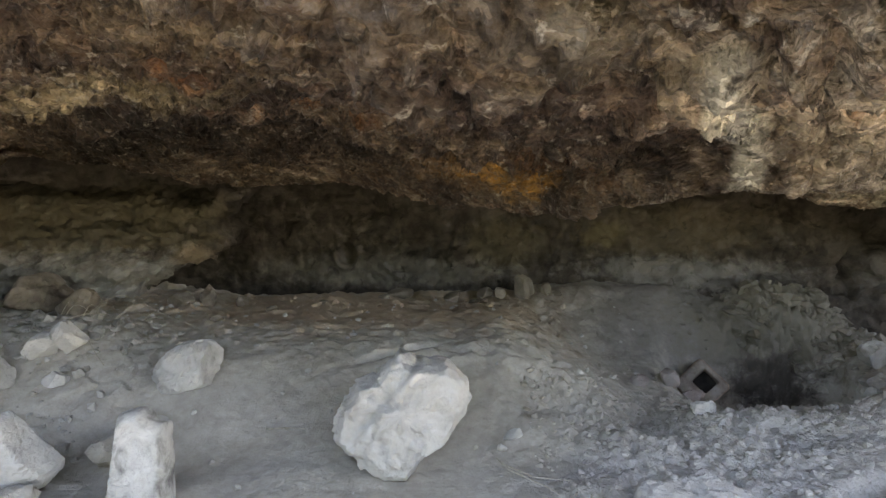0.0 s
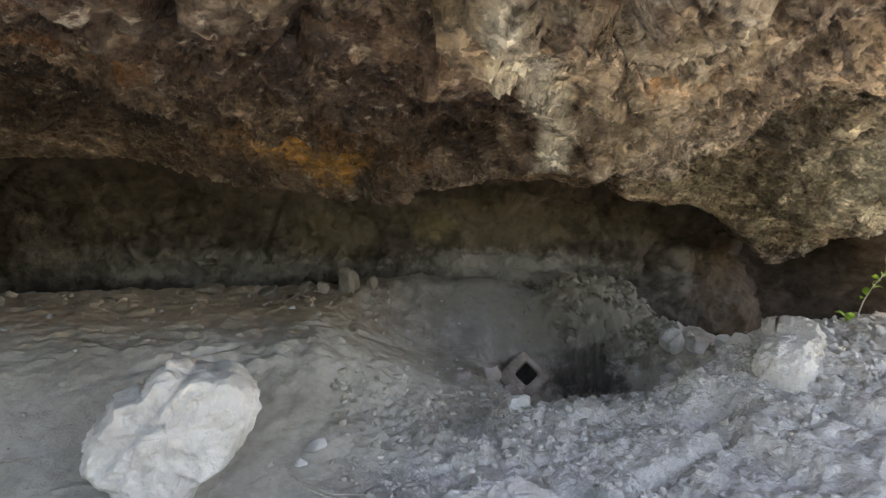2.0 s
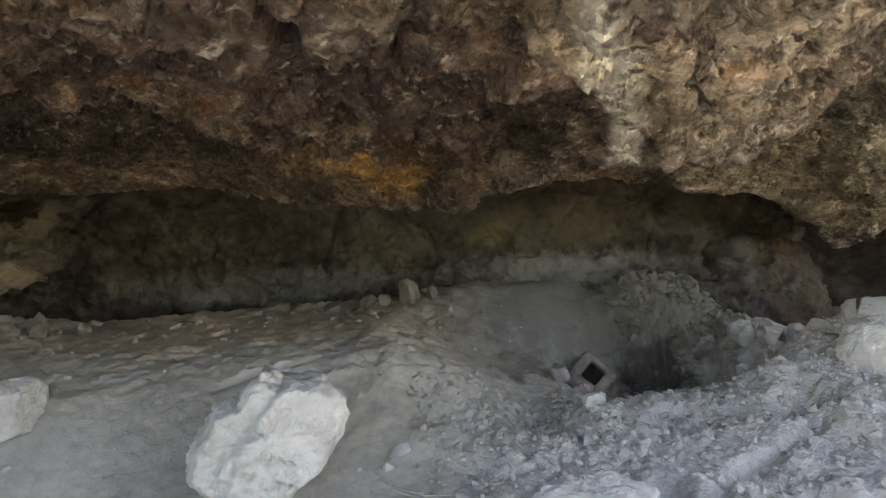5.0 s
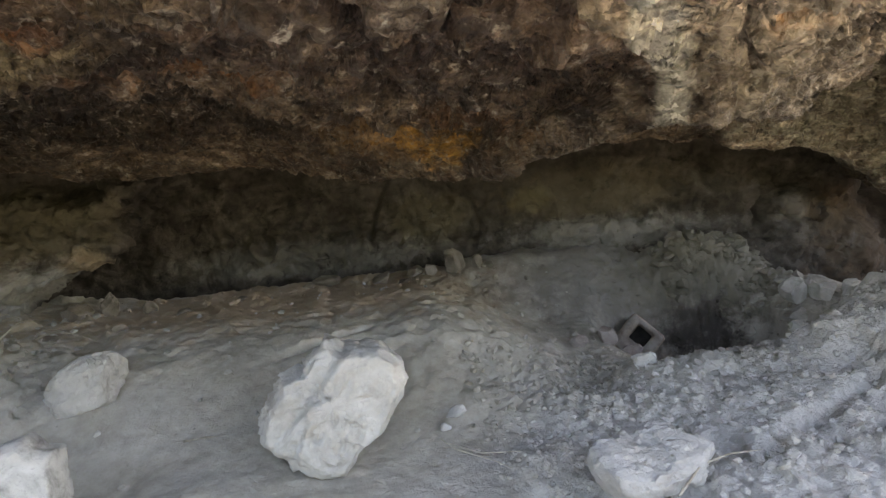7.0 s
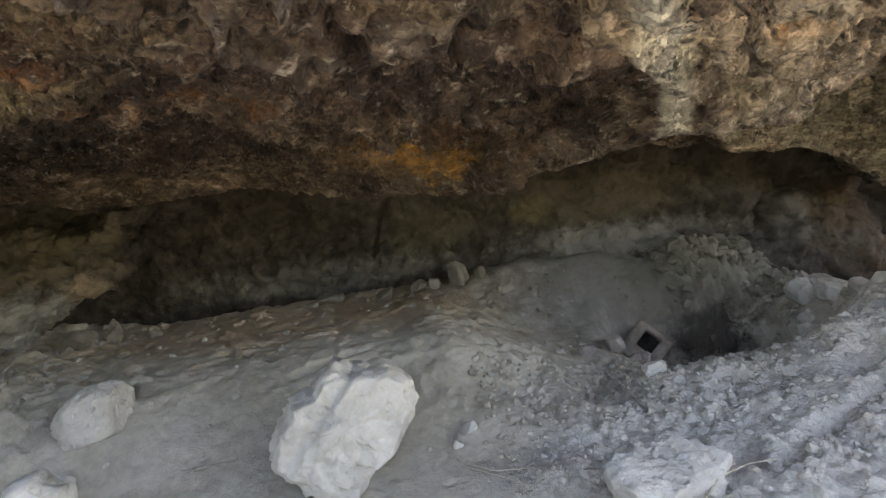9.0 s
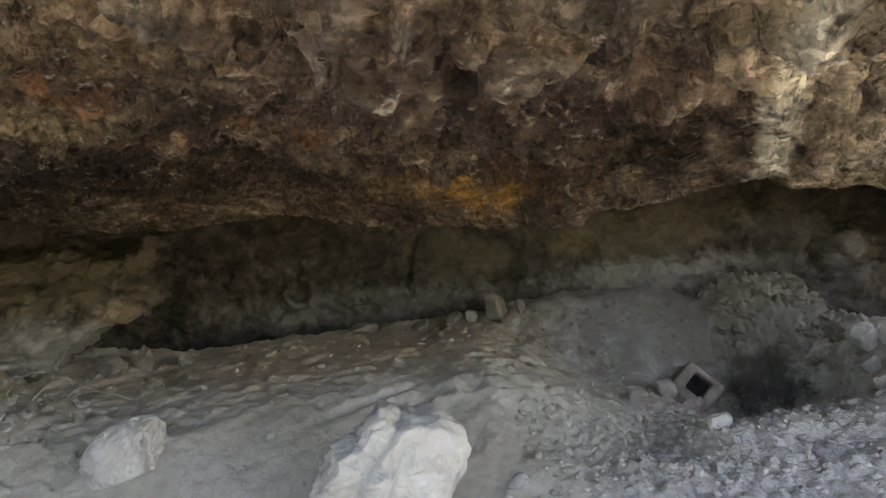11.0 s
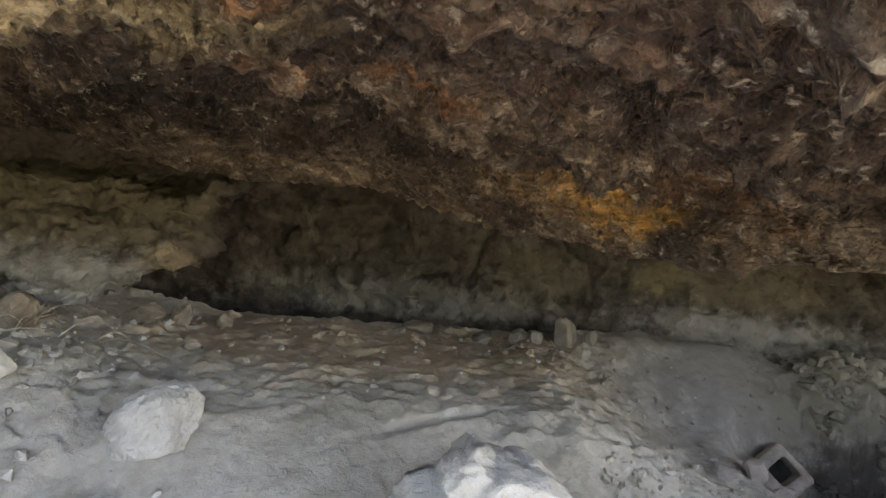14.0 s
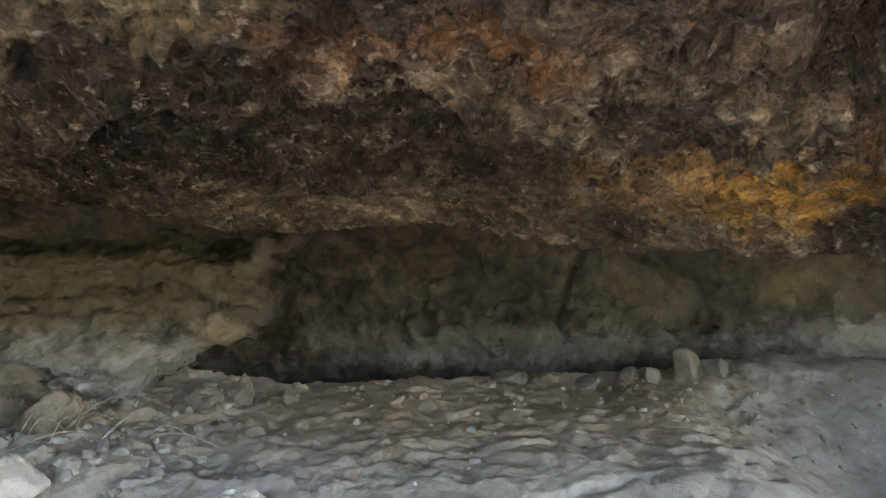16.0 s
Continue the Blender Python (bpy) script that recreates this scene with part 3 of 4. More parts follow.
# ---- rocks ----
def rock(name, size, place, turn=(0, 0, 0), mat=None, seed=1, chip=0.1, cuts=14, n=28, label="", group="", parent=None):
    """A loose stone: a sphere cut by random planes, then roughened. size: full width, depth, height."""
    rng = np.random.RandomState(seed)
    a = np.linspace(0, 2 * np.pi, 2 * n, endpoint=False)
    b = np.linspace(-np.pi / 2, np.pi / 2, n + 2)[1:-1]
    bb, aa = np.meshgrid(b, a, indexing="ij")
    d = np.stack([np.cos(bb) * np.cos(aa), np.cos(bb) * np.sin(aa), np.sin(bb)], -1).reshape(-1, 3)
    d = np.concatenate([d, [[0, 0, -1], [0, 0, 1]]])
    r = np.ones(len(d))
    for _ in range(cuts):
        w = rng.normal(size=3)
        w /= np.linalg.norm(w)
        k = d @ w
        r = np.where(k > 0.05, np.minimum(r, (0.5 + 0.4 * rng.rand()) / np.maximum(k, 0.05)), r)
    r = r * (1 + chip * 0.5 * fbm(d * 2.2 + seed * 3.1, 3, seed) + chip * 0.35 * facets(d * 4 + seed * 1.7, seed + 5) + chip * 0.12 * fbm(d * 14, 3, seed + 9))
    p = d * r[:, None]
    p = p / (p.max(0) - p.min(0)) * np.array(size)
    rows, cols = n, 2 * n
    i, j = np.meshgrid(np.arange(rows - 1), np.arange(cols), indexing="ij")
    q = np.stack([i * cols + j, i * cols + (j + 1) % cols, (i + 1) * cols + (j + 1) % cols, (i + 1) * cols + j], -1).reshape(-1, 4)
    j = np.arange(cols)
    low, high = len(d) - 2, len(d) - 1
    caps = np.concatenate([np.stack([np.full(cols, low), (j + 1) % cols, j], 1), np.stack([np.full(cols, high), (rows - 1) * cols + j, (rows - 1) * cols + (j + 1) % cols], 1)])
    me = bpy.data.meshes.new(name)
    me.from_pydata(p.tolist(), [], q.tolist() + caps.tolist())
    me.polygons.foreach_set("use_smooth", np.zeros(len(me.polygons), bool))
    me.materials.append(mat or GREY)
    ob = new(name, me)
    ob.matrix_world = pose(*place, *turn)
    if label:
        tagged(ob, label, "rock", group)
    if parent:
        ob.parent = parent
    return ob


def slab_rock(name, outline, thick, place, turn, mat, seed, label, step=0.0, group="", rough=1.0, cuts=18):
    """A chipped block with a drawn outline (x, z) and a bulging face; step: a ledge across its face."""
    n, m = 120, 60
    ends = list(outline[1:]) + [outline[0]]
    dense = [(a[0] + (b[0] - a[0]) * k / 12, a[1] + (b[1] - a[1]) * k / 12) for a, b in zip(outline, ends) for k in range(12)]
    ang = np.array([math.atan2(z, x) for x, z in dense])
    rad = np.array([math.hypot(x, z) for x, z in dense])
    order = np.argsort(ang)
    ang, rad = ang[order], rad[order]
    th = np.linspace(-np.pi, np.pi, n, endpoint=False)
    r = np.interp(th, np.r_[ang[-1] - 2 * np.pi, ang, ang[0] + 2 * np.pi], np.r_[rad[-1], rad, rad[0]])
    ss, tt = np.meshgrid(np.linspace(-1, 1, m + 2)[1:-1], th, indexing="ij")
    rr = np.tile(r, (m, 1)) * (1 - np.abs(ss) ** 2.2)
    depth = thick * 0.5 * np.sign(ss) * (np.clip((np.abs(ss) / 0.4) ** 0.8, 0, 1) + 0.1 * ss ** 2)
    p = np.stack([rr * np.cos(tt), depth, rr * np.sin(tt)], -1).reshape(-1, 3)
    p = np.concatenate([p, [[0, -thick * 0.55, 0], [0, thick * 0.55, 0]]])
    front = smooth(0.0, -0.3, p[:, 1] / thick)
    p[:, 1] -= step * front * smooth(-0.012, 0.012, p[:, 0] * 0.75 - p[:, 2] * 0.66 + 0.09)
    rng = np.random.RandomState(seed)
    for _ in range(cuts):
        w = rng.normal(size=3) * np.array([1, 0.9, 1])
        w /= np.linalg.norm(w)
        k = p @ w
        p = p - np.maximum(0, k - k.max() * (0.8 + 0.16 * rng.rand()))[:, None] * w
    away = p * np.array([1, 3.5, 1])
    away /= np.linalg.norm(away, axis=1)[:, None] + 1e-6
    p = p + rough * away * (0.004 * fbm(p * 5 + seed, 3, seed) + 0.02 * facets(p * 4 + seed, seed + 13) + 0.014 * facets(p * 7 + seed, seed + 3) + 0.008 * facets(p * 15, seed + 5) + 0.006 * facets(p * 30, seed + 7) + 0.005 * fbm(p * 40, 2, seed + 11))[:, None]
    i, j = np.meshgrid(np.arange(m - 1), np.arange(n), indexing="ij")
    q = np.stack([i * n + j, (i + 1) * n + j, (i + 1) * n + (j + 1) % n, i * n + (j + 1) % n], -1).reshape(-1, 4)
    j = np.arange(n)
    caps = np.concatenate([np.stack([np.full(n, m * n), j, (j + 1) % n], 1), np.stack([np.full(n, m * n + 1), (m - 1) * n + (j + 1) % n, (m - 1) * n + j], 1)])
    me = bpy.data.meshes.new(name)
    me.from_pydata(p.tolist(), [], q.tolist() + caps.tolist())
    me.polygons.foreach_set("use_smooth", np.ones(len(me.polygons), bool))
    me.materials.append(mat)
    ob = new(name, me)
    ob.matrix_world = pose(*place, *turn)
    return tagged(ob, label, "rock", group)


def ground_at(x, y):
    return float(ground_z(np.array([x]), np.array([y]))[0])


def stones(rows, mat, label, group, seed, n=26, chip=0.1):
    """Loose stones: (x, y, width, depth, height, turn), sunk a little into the ground."""
    for k, (x, y, w, d, h, turn) in enumerate(rows):
        rock("stone", (w, d, h), (x, y, ground_at(x, y) + h * 0.32), (4 * (k % 3) - 4, 5 * (k % 4) - 7, turn), mat, seed + 7 * k, chip, 13, n, label, group)


# ---- large stones ----
slab_rock("boulder", ((-0.012, 0.258), (0.07, 0.222), (0.12, 0.226), (0.25, 0.22), (0.33, 0.15), (0.345, 0.07), (0.305, -0.05), (0.22, -0.19), (0.09, -0.27), (0.025, -0.37), (-0.1, -0.36), (-0.2, -0.28), (-0.36, -0.17), (-0.33, -0.05), (-0.255, 0.06), (-0.235, 0.12), (-0.13, 0.145), (-0.07, 0.22)),
          0.34, (-0.21, 2.62, 0.25), (-10, 0, 2), PALE, 4, "large pale angular boulder with a stepped face on dust", 0.045, rough=1.5, cuts=0)
rock("stone", (0.44, 0.34, 0.34), (-1.56, 3.2, 0.21), (0, -14, 10), PALE, 8, 0.14, 7, 44, "rounded pale stone half sunk in dust")
rock("stone", (0.42, 0.3, 0.18), (-1.28, 3.6, 0.2), (0, 4, -6), DUST, 9, 0.08, 9, 32, "low dust covered stone buried beside a paler one")
slab_rock("stone", ((-0.1, 0.31), (0.0, 0.34), (0.05, 0.28), (0.11, 0.27), (0.13, 0.0), (0.17, -0.3), (-0.14, -0.3), (-0.12, 0.0)), 0.2, (-1.42, 2.24, 0.05), (-14, 3, 4),
          stone("pitted_limestone", (0.16, 0.155, 0.15), (0.46, 0.46, 0.44), (0.58, 0.58, 0.56), 9.0), 12, "upright pale stone with dark pitting", rough=0.5, cuts=0)
rock("stone", (0.46, 0.4, 0.42), (-2.12, 2.36, 0.12), (0, 14, 20), PALE, 15, 0.1, 14, 40, "blocky pale stone beside a smaller one")
rock("stone", (0.34, 0.3, 0.2), (-1.98, 2.12, -0.02), (0, 0, 50), GREY, 17, 0.1, 14, 30, "low grey stone under a blocky pale one")
rock("stone", (0.34, 0.3, 0.22), (-1.72, 2.62, 0.0), (0, 8, 20), DUST, 19, 0.1, 12, 30, "dust covered stone sunk in the floor")
slab_rock("stone", ((-0.22, -0.17), (-0.17, -0.02), (-0.07, 0.07), (0.04, 0.09), (0.08, 0.16), (0.16, 0.16), (0.2, 0.06), (0.13, -0.04), (0.04, -0.17)), 0.2, (2.84, 2.42, 0.49), (-14, -4, 24),
          stone("half_weathered_limestone", (0.2, 0.15, 0.11), (0.46, 0.44, 0.4), (0.58, 0.57, 0.54), 3.0), 23, "jagged pale stone with a brown flank crowning the spoil heap", 0.05, rough=1.3, cuts=3)
slab_rock("stone", ((-0.26, -0.1), (-0.24, 0.1), (0.02, 0.14), (0.2, 0.12), (0.27, -0.02), (0.12, -0.12), (-0.1, -0.15)), 0.12, (1.04, 1.87, 0.12), (-76, 4, 8), stone("dusty_slab_stone", (0.3, 0.295, 0.28), (0.4, 0.395, 0.38), (0.47, 0.465, 0.45)), 25, "flat pale slab sunk in the spoil heap", rough=0.7, cuts=6)
stones([(-2.56, 3.3, 0.24, 0.2, 0.18, 10), (-2.42, 3.36, 0.22, 0.22, 0.24, 40), (-2.82, 3.1, 0.34, 0.3, 0.26, 20), (-2.68, 3.05, 0.22, 0.2, 0.16, 70), (-2.36, 3.1, 0.16, 0.14, 0.1, 5)], PALE,
       "pale broken stone heaped on the dusty floor", "stones below the left wall", 100)
stones([(-3.15, 4.15, 0.5, 0.4, 0.34, 15), (-2.72, 3.95, 0.3, 0.26, 0.3, 30), (-3.5, 3.6, 0.5, 0.4, 0.4, 60), (-2.0, 4.62, 0.14, 0.14, 0.26, 10), (-2.2, 4.5, 0.2, 0.16, 0.16, 40), (-1.75, 4.7, 0.12, 0.1, 0.14, 80)],
       BROWN, "grey brown stone against the cave wall", "stones below the left wall", 150)
stones([(0.78, 5.0, 0.2, 0.16, 0.27, 10), (0.55, 5.02, 0.12, 0.1, 0.12, 30), (0.42, 5.04, 0.16, 0.12, 0.12, 60), (0.98, 4.98, 0.1, 0.1, 0.14, 20), (1.08, 4.92, 0.09, 0.08, 0.08, 0), (-0.38, 5.08, 0.26, 0.16, 0.12, 5),
        (-0.52, 4.95, 0.12, 0.1, 0.08, 45), (0.12, 4.9, 0.22, 0.16, 0.12, 70), (0.3, 4.75, 0.1, 0.08, 0.07, 15), (-1.4, 4.4, 0.11, 0.08, 0.07, 30), (-1.05, 4.75, 0.1, 0.09, 0.06, 0), (-1.75, 4.05, 0.12, 0.1, 0.09, 25)],
       BROWN, "small dusty stone along the foot of the wall", "stones along the back wall", 200, 14)
stones([(1.52, 2.88, 0.16, 0.13, 0.15, 20)], PALE, "small white stone near the hollow block", "stones in the pit", 301)
stones([(1.86, 3.78, 0.2, 0.16, 0.16, 30), (1.72, 3.86, 0.17, 0.15, 0.15, 70), (1.45, 3.72, 0.13, 0.1, 0.1, 10)], stone("reddish_stone", (0.2, 0.16, 0.14), (0.3, 0.26, 0.24), (0.38, 0.35, 0.33)),
       "dull reddish stone lying beside the hollow block", "stones in the pit", 310)
stones([(3.34, 3.95, 0.26, 0.2, 0.2, 10), (3.52, 3.86, 0.24, 0.2, 0.18, 50), (3.22, 3.8, 0.2, 0.16, 0.14, 30), (3.74, 3.8, 0.26, 0.2, 0.18, 15), (4.05, 3.78, 0.24, 0.22, 0.2, 75), (4.25, 3.7, 0.22, 0.2, 0.18, 35), (2.55, 2.95, 0.12, 0.1, 0.09, 0)],
       GREY, "pale brown stone in a low row behind the heap", "row of stones behind the heap", 340)
stones([(3.72, 2.6, 0.08, 0.07, 0.08, 0), (3.88, 2.62, 0.16, 0.1, 0.08, 20), (2.6, 2.0, 0.1, 0.06, 0.06, 40), (3.2, 1.7, 0.12, 0.1, 0.08, 10), (0.4, 2.75, 0.12, 0.08, 0.05, 25), (0.32, 2.66, 0.07, 0.06, 0.04, 60), (-1.66, 2.85, 0.15, 0.1, 0.07, 20)],
       PALE, "small white stone lying on dust", "white stones on the heap", 380, 12)

# ---- dry stone wall by the daylight opening ----
for k, (x, y, z, w, d, h, turn) in enumerate((
        (6.38, 3.95, 0.29, 1.41, 0.80, 0.80, 4), (6.83, 3.95, 0.02, 0.81, 0.56, 0.43, -6), (5.62, 3.85, 1.24, 0.33, 0.23, 0.30, 10), (6.15, 3.85, 1.18, 0.61, 0.43, 0.40, -8), (5.73, 3.85, 1.02, 0.52, 0.36, 0.35, 20), (6.52, 3.95, 0.92, 0.77, 0.54, 0.45, -5),
        (6.27, 3.95, 0.73, 0.79, 0.55, 0.52, 8), (5.57, 3.85, 0.69, 0.32, 0.22, 0.36, 30), (6.58, 3.85, 0.68, 0.54, 0.37, 0.33, 0), (6.52, 3.85, 1.17, 0.40, 0.28, 0.48, 14), (5.80, 3.85, 1.17, 0.29, 0.20, 0.34, 50))):
    big = k < 2
    rock("stone", (w, d, h), (x, y, z), (3 * (k % 3) - 3, 4 * (k % 2) - 2, turn), PALE if big else WARM, 420 + k, 0.12, 14, 36 if big else 26,
         "broad white rock at the foot of a dry stone wall" if big else "rough sunlit limestone in a dry stone wall", "dry stone wall")


# ---- parts of things ----
def part(name, bm, mat, parent, label=""):
    me = bpy.data.meshes.new(name)
    bm.to_mesh(me)
    bm.free()
    me.materials.append(mat)
    me.polygons.foreach_set("use_smooth", np.ones(len(me.polygons), bool))
    ob = new(name, me)
    ob.parent = parent
    return tagged(ob, label) if label else ob


def tube(bm, points, radii, sides=6):
    """A tapered tube through points."""
    pts = [Vector(p) for p in points]
    rings = []
    for k, p in enumerate(pts):
        way = (pts[min(k + 1, len(pts) - 1)] - pts[max(k - 1, 0)]).normalized()
        a = way.orthogonal().normalized()
        b = way.cross(a)
        rings.append([bm.verts.new(p + radii[k] * (math.cos(2 * math.pi * s / sides) * a + math.sin(2 * math.pi * s / sides) * b)) for s in range(sides)])
    for r0, r1 in zip(rings, rings[1:]):
        for s in range(sides):
            bm.faces.new((r0[s], r0[(s + 1) % sides], r1[(s + 1) % sides], r1[s]))
    bm.faces.new(rings[0][::-1])
    bm.faces.new(rings[-1])


def plain(name, low, high, scale=12.0, rough=0.85):
    n = Nodes(name, rough)
    return n.finish(n.ramp(n.noise(scale, 6), [(0.35, low), (0.65, high)]), n.noise(scale * 5, 6), 0.4, 0.008)


CLAY, RIM = plain("rusty_clay", (0.24, 0.165, 0.125), (0.4, 0.32, 0.27)), plain("pale_mortar", (0.21, 0.175, 0.145), (0.36, 0.32, 0.285))
TWIG, LEAF = plain("dry_twig", (0.24, 0.22, 0.18), (0.42, 0.39, 0.33), 30), plain("green_leaf", (0.1, 0.2, 0.02), (0.24, 0.38, 0.06), 40, 0.5)


# ---- hollow block in the pit ----
def hollow_block():
    root = tagged(new("hollow_block"), "rusty square hollow block leaning in the pit", "block")
    n = 40
    th = [2 * math.pi * (k + 0.5) / n for k in range(n)]

    def loop(half, power, round_corner, depth, bm, up=0.0):
        out = []
        for t in th:
            c, s = math.cos(t), math.sin(t)
            r = half / (abs(c) ** power + abs(s) ** power) ** (1 / power)
            if round_corner and c > 0 and s < 0:
                r = min(r, half * 1.13)
            wob = 1 + 0.02 * math.sin(3 * t + depth * 9) + 0.012 * math.sin(11 * t)
            out.append(bm.verts.new((r * c * wob, depth, r * s * wob + up)))
        return out

    def skin(bm, loops):
        for a, b in zip(loops, loops[1:]):
            for k in range(n):
                bm.faces.new((a[k], a[(k + 1) % n], b[(k + 1) % n], b[k]))

    bm = bmesh.new()
    rings = [loop(0.15, 10, True, 0.3, bm), loop(0.158, 10, True, 0.15, bm), loop(0.16, 10, True, 0.012, bm), loop(0.152, 9, True, 0.0, bm)]
    skin(bm, rings)
    bm.faces.new(rings[0][::-1])
    part("body", bm, CLAY, root)
    bm = bmesh.new()
    skin(bm, [loop(0.1525, 9, True, 0.003, bm), loop(0.145, 9, True, -0.008, bm), loop(0.08, 12, False, -0.006, bm, 0.04), loop(0.074, 12, False, 0.004, bm, 0.04), loop(0.072, 12, False, 0.2, bm, 0.04)])
    part("rim", bm, RIM, root, "pale worn rim round a square opening")
    # Near-black disc that closes the back of the opening.
    bm = bmesh.new()
    bm.faces.new(loop(0.078, 12, False, 0.19, bm, 0.04))
    part("cavity_floor", bm, plain("near_black_cavity", (0.03, 0.028, 0.026), (0.06, 0.055, 0.05)), root)
    root.matrix_world = pose(2.12, 4.17, -0.31) @ pose(0, 0, 0, 0, 0, -24) @ pose(0, 0, 0, -24, 0, 0) @ pose(0, 0, 0, 0, 40, 0) @ Matrix.Scale(0.98, 4)
    return root


hollow_block()


# ---- plants and twigs ----
def sprig(place, height, lean, leaves, seed, label):
    rng = random.Random(seed)
    root = tagged(new("sprig"), label, "plant")
    spine = [Vector((lean * k * k, 0.02 * math.sin(k * 2), height * k)) for k in (0, 0.25, 0.5, 0.75, 1.0)]
    bm = bmesh.new()
    tube(bm, spine, [0.006, 0.005, 0.0045, 0.0035, 0.002])
    part("stem", bm, TWIG, root)
    for k in range(leaves):
        f = 0.55 + 0.45 * k / max(leaves - 1, 1)
        at = Vector((lean * f * f, 0.02 * math.sin(f * 2), height * f))
        size, side = rng.uniform(0.05, 0.075), 1 if k % 2 else -1
        bm = bmesh.new()
        rows = []
        for s in (0, 0.3, 0.65, 1.0):
            w = size * 0.32 * math.sin(math.pi * min(0.08 + s * 0.9, 0.99))
            rows.append([bm.verts.new((side * size * s, y, 0.3 * size * math.sin(s * 2.4) + abs(y) * 0.4)) for y in (-w, 0, w)])
        for a, b in zip(rows, rows[1:]):
            for c in (0, 1):
                bm.faces.new((a[c], a[c + 1], b[c + 1], b[c]))
        leaf = part("leaf", bm, LEAF, root)
        leaf.matrix_basis = Matrix.Translation(at) @ Euler((rng.uniform(-0.8, 0.8), rng.uniform(-0.5, 0.3), rng.uniform(-1, 1))).to_matrix().to_4x4()
    root.matrix_world = pose(*place)
    return root


sprig((3.95, 2.92, 0.42), 0.38, 0.2, 9, 3, "thin green sprig leaning out of the heap")
sprig((3.84, 2.9, 0.44), 0.08, 0.02, 5, 5, "tiny green seedling at the heap's edge")
for k, (x, y, z) in enumerate(((6.6, 3.55, 0.55), (6.8, 3.6, 0.52), (6.45, 3.5, 0.58))):
    sprig((x, y, z), 0.14, 0.04 * (k - 1), 7, 11 + k, "small green plant growing on a white rock")


def twig(points, radius, label="dry bare twig lying on the dusty floor"):
    bm = bmesh.new()
    lifted = [(x, y, ground_at(x, y) + z) for x, y, z in points]
    tube(bm, lifted, [radius * (1 - 0.6 * k / (len(points) - 1)) for k in range(len(points))], 5)
    me = bpy.data.meshes.new("twig")
    bm.to_mesh(me)
    bm.free()
    me.materials.append(TWIG)
    tagged(new("twig", me), label, "twig", "dry twigs")


rng = random.Random(5)
for k in range(16):
    x, y, a = rng.uniform(-2.75, -2.2), rng.uniform(3.5, 4.0), rng.uniform(-1.3, 1.5)
    n, length = 6, rng.uniform(0.15, 0.42)
    arch = rng.uniform(0.02, 0.12)
    twig([(x + length * (s / n) * math.cos(a + 0.5 * s / n), y + length * (s / n) * math.sin(a + 0.3 * s / n), 0.03 + arch * math.sin(math.pi * s / n)) for s in range(n + 1)], rng.uniform(0.003, 0.006))
twig([(1.05, 1.7, 0.05), (1.2, 1.8, 0.08), (1.35, 1.85, 0.06), (1.5, 1.86, 0.03)], 0.006, "bent dry root across the flat slab")
twig([(0.3, 2.5, 0.03), (0.45, 2.36, 0.035), (0.62, 2.3, 0.03)], 0.005)
twig([(0.28, 2.55, 0.03), (0.34, 2.42, 0.035), (0.5, 2.28, 0.03), (0.55, 2.2, 0.03)], 0.004)
twig([(-1.0, 2.8, 0.02), (-0.9, 2.81, 0.02), (-0.78, 2.8, 0.02)], 0.006, "pale straw lying on the dusty floor")


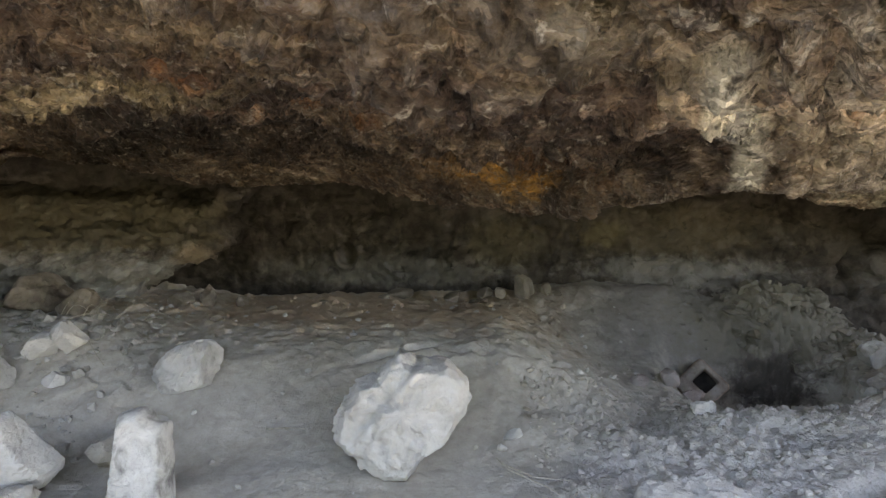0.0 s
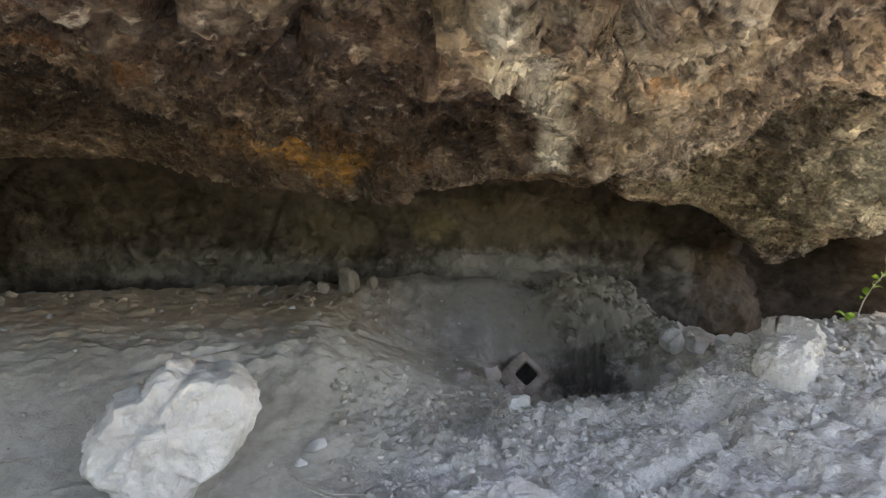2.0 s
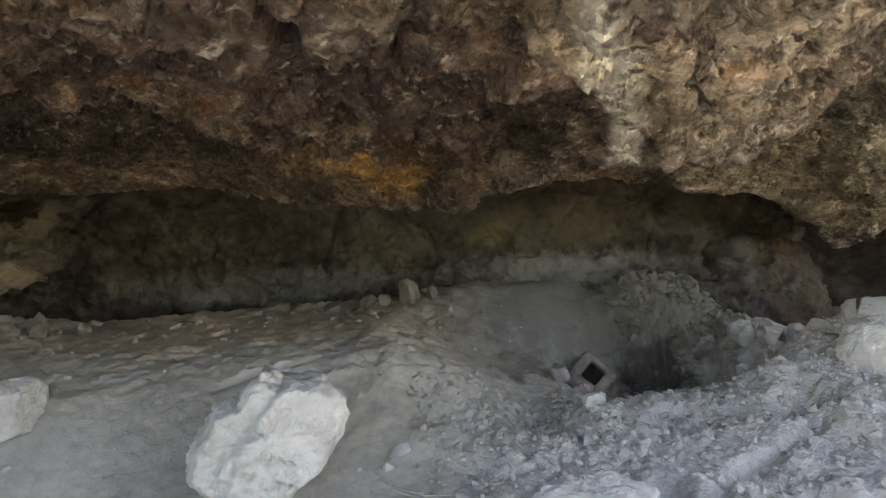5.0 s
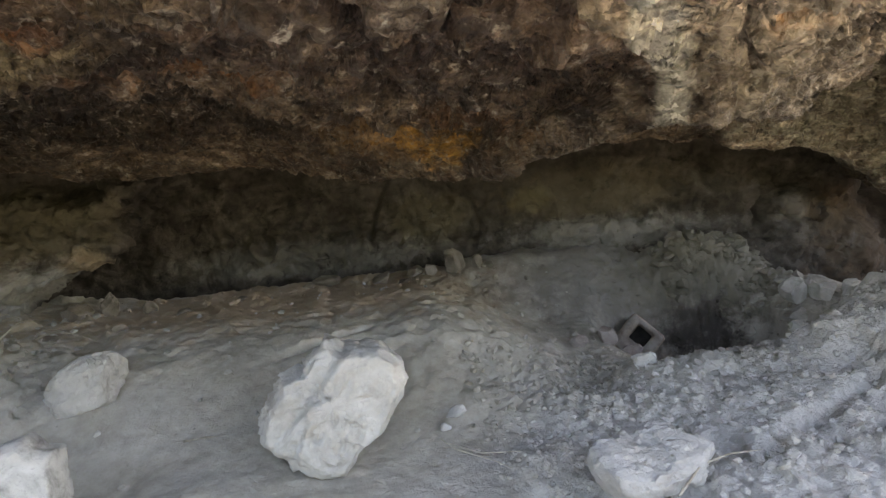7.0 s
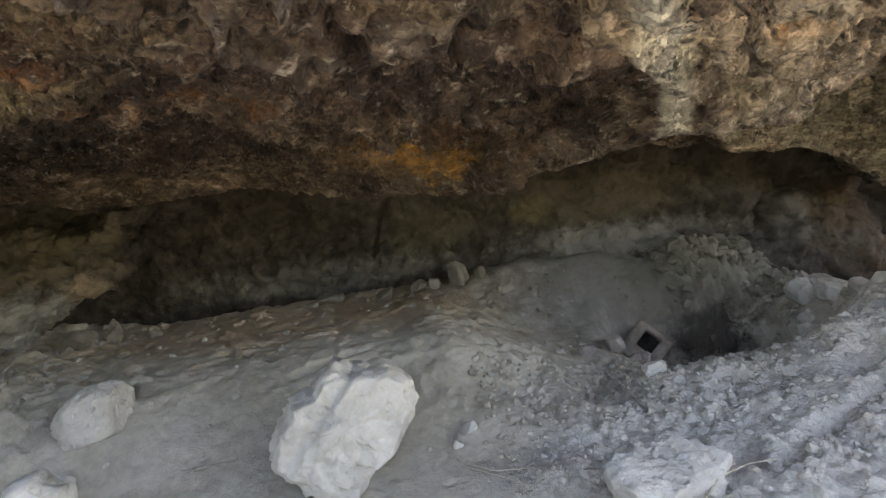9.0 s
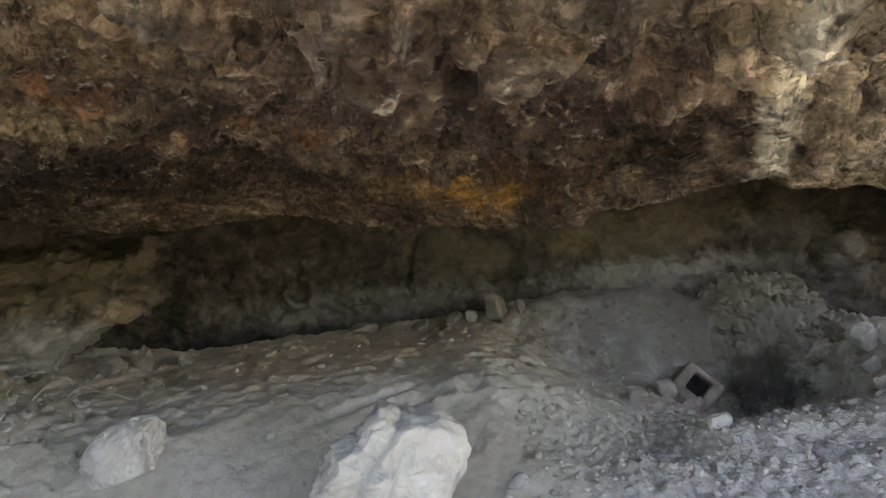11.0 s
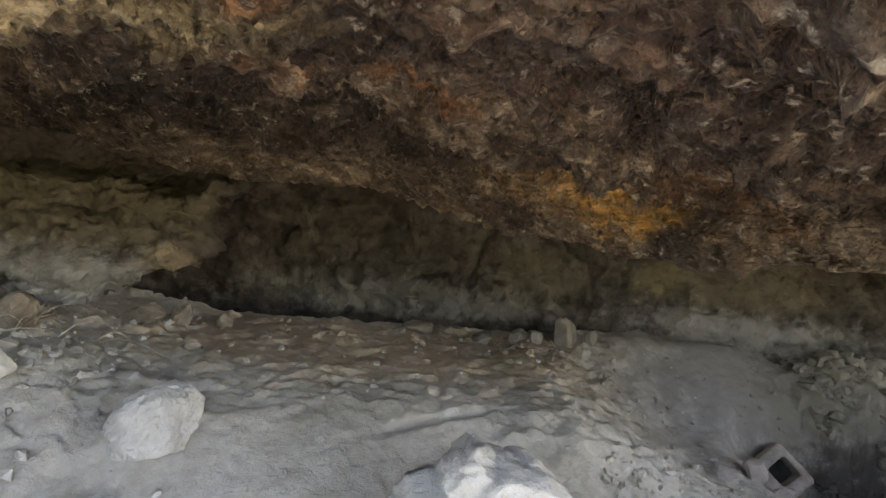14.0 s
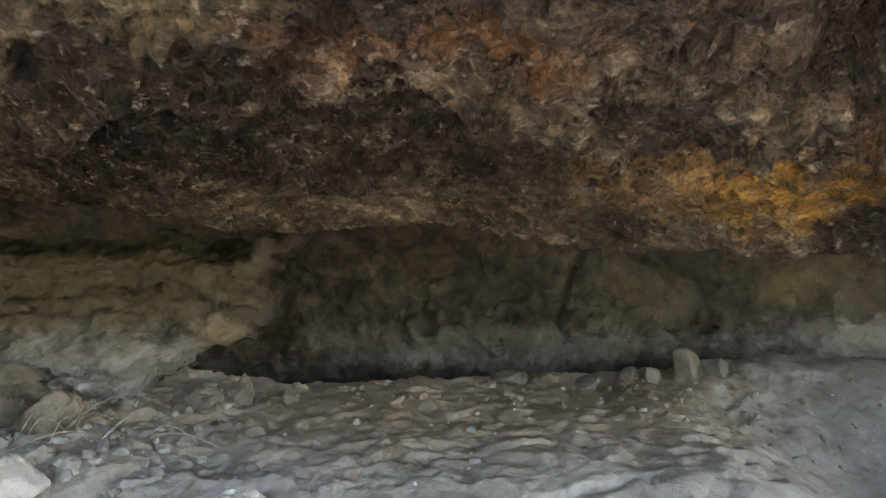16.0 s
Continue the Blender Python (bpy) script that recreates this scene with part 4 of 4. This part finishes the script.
# ---- clods and pebbles ----
def litter(name, count, spot, small, large, mat, seed, label):
    """Many little lumps strewn over the ground, in one mesh."""
    r = np.random.RandomState(seed)
    g = (1 + 5 ** 0.5) / 2
    ico = np.array([(-1, g, 0), (1, g, 0), (-1, -g, 0), (1, -g, 0), (0, -1, g), (0, 1, g), (0, -1, -g), (0, 1, -g), (g, 0, -1), (g, 0, 1), (-g, 0, -1), (-g, 0, 1)]) / 1.9
    tri = np.array([(0, 11, 5), (0, 5, 1), (0, 1, 7), (0, 7, 10), (0, 10, 11), (1, 5, 9), (5, 11, 4), (11, 10, 2), (10, 7, 6), (7, 1, 8), (3, 9, 4), (3, 4, 2), (3, 2, 6), (3, 6, 8), (3, 8, 9), (4, 9, 5), (2, 4, 11), (6, 2, 10), (8, 6, 7), (9, 8, 1)])
    x, y = spot(r, count)
    base = ground_base(x, y)
    base[:, 2] += ground_relief(base)
    size = small * (large / small) ** (r.rand(count) ** 2.6)
    shape = ico[None] * (1 + 0.8 * (r.rand(count, 12, 1) - 0.5)) * (1 + 0.7 * (r.rand(count, 1, 3) - 0.5)) * size[:, None, None] * 0.5
    a = r.rand(count) * 6.28
    ca, sa = np.cos(a)[:, None], np.sin(a)[:, None]
    shape = np.stack([ca * shape[:, :, 0] - sa * shape[:, :, 1], sa * shape[:, :, 0] + ca * shape[:, :, 1], shape[:, :, 2] * 0.8], -1)
    verts = (shape + base[:, None, :] + np.array([0, 0, 1]) * size[:, None, None] * 0.12).reshape(-1, 3)
    faces = (tri[None] + 12 * np.arange(count)[:, None, None]).reshape(-1, 3)
    return tagged(new(name, mesh_from(name, verts, faces, mat, False)), label, "rubble", kind="stuff")


def on_heap(r, n):
    x = 0.5 + 3.6 * r.rand(n) ** 0.9
    return x, 1.3 + 0.25 * x + 1.9 * r.rand(n)


litter("heap_clods", 9000, on_heap, 0.006, 0.05, DUST, 1, "crumbly grey clods covering the spoil heap")
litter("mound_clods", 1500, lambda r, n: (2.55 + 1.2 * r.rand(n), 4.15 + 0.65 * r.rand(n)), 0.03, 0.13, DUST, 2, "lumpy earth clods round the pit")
litter("floor_pebbles", 450, lambda r, n: (-2.9 + 4.6 * r.rand(n), 2.2 + 2.9 * r.rand(n)), 0.006, 0.05, GREY, 3, "small pebbles strewn on the cave floor")
litter("wall_foot_rubble", 350, lambda r, n: (-2.4 + 3.6 * r.rand(n), 4.5 + 0.6 * r.rand(n)), 0.01, 0.07, DUST, 4, "small rubble along the foot of the wall")
litter("corner_rubble", 600, lambda r, n: (-3.4 + 1.4 * r.rand(n), 2.6 + 1.9 * r.rand(n)), 0.01, 0.1, GREY, 5, "broken stones heaped in the corner")
litter("bank_pebbles", 350, lambda r, n: (0.9 + 1.7 * r.rand(n), 3.2 + 1.7 * r.rand(n)), 0.008, 0.06, DUST, 6, "dusty pebbles scattered on the bank above the pit")
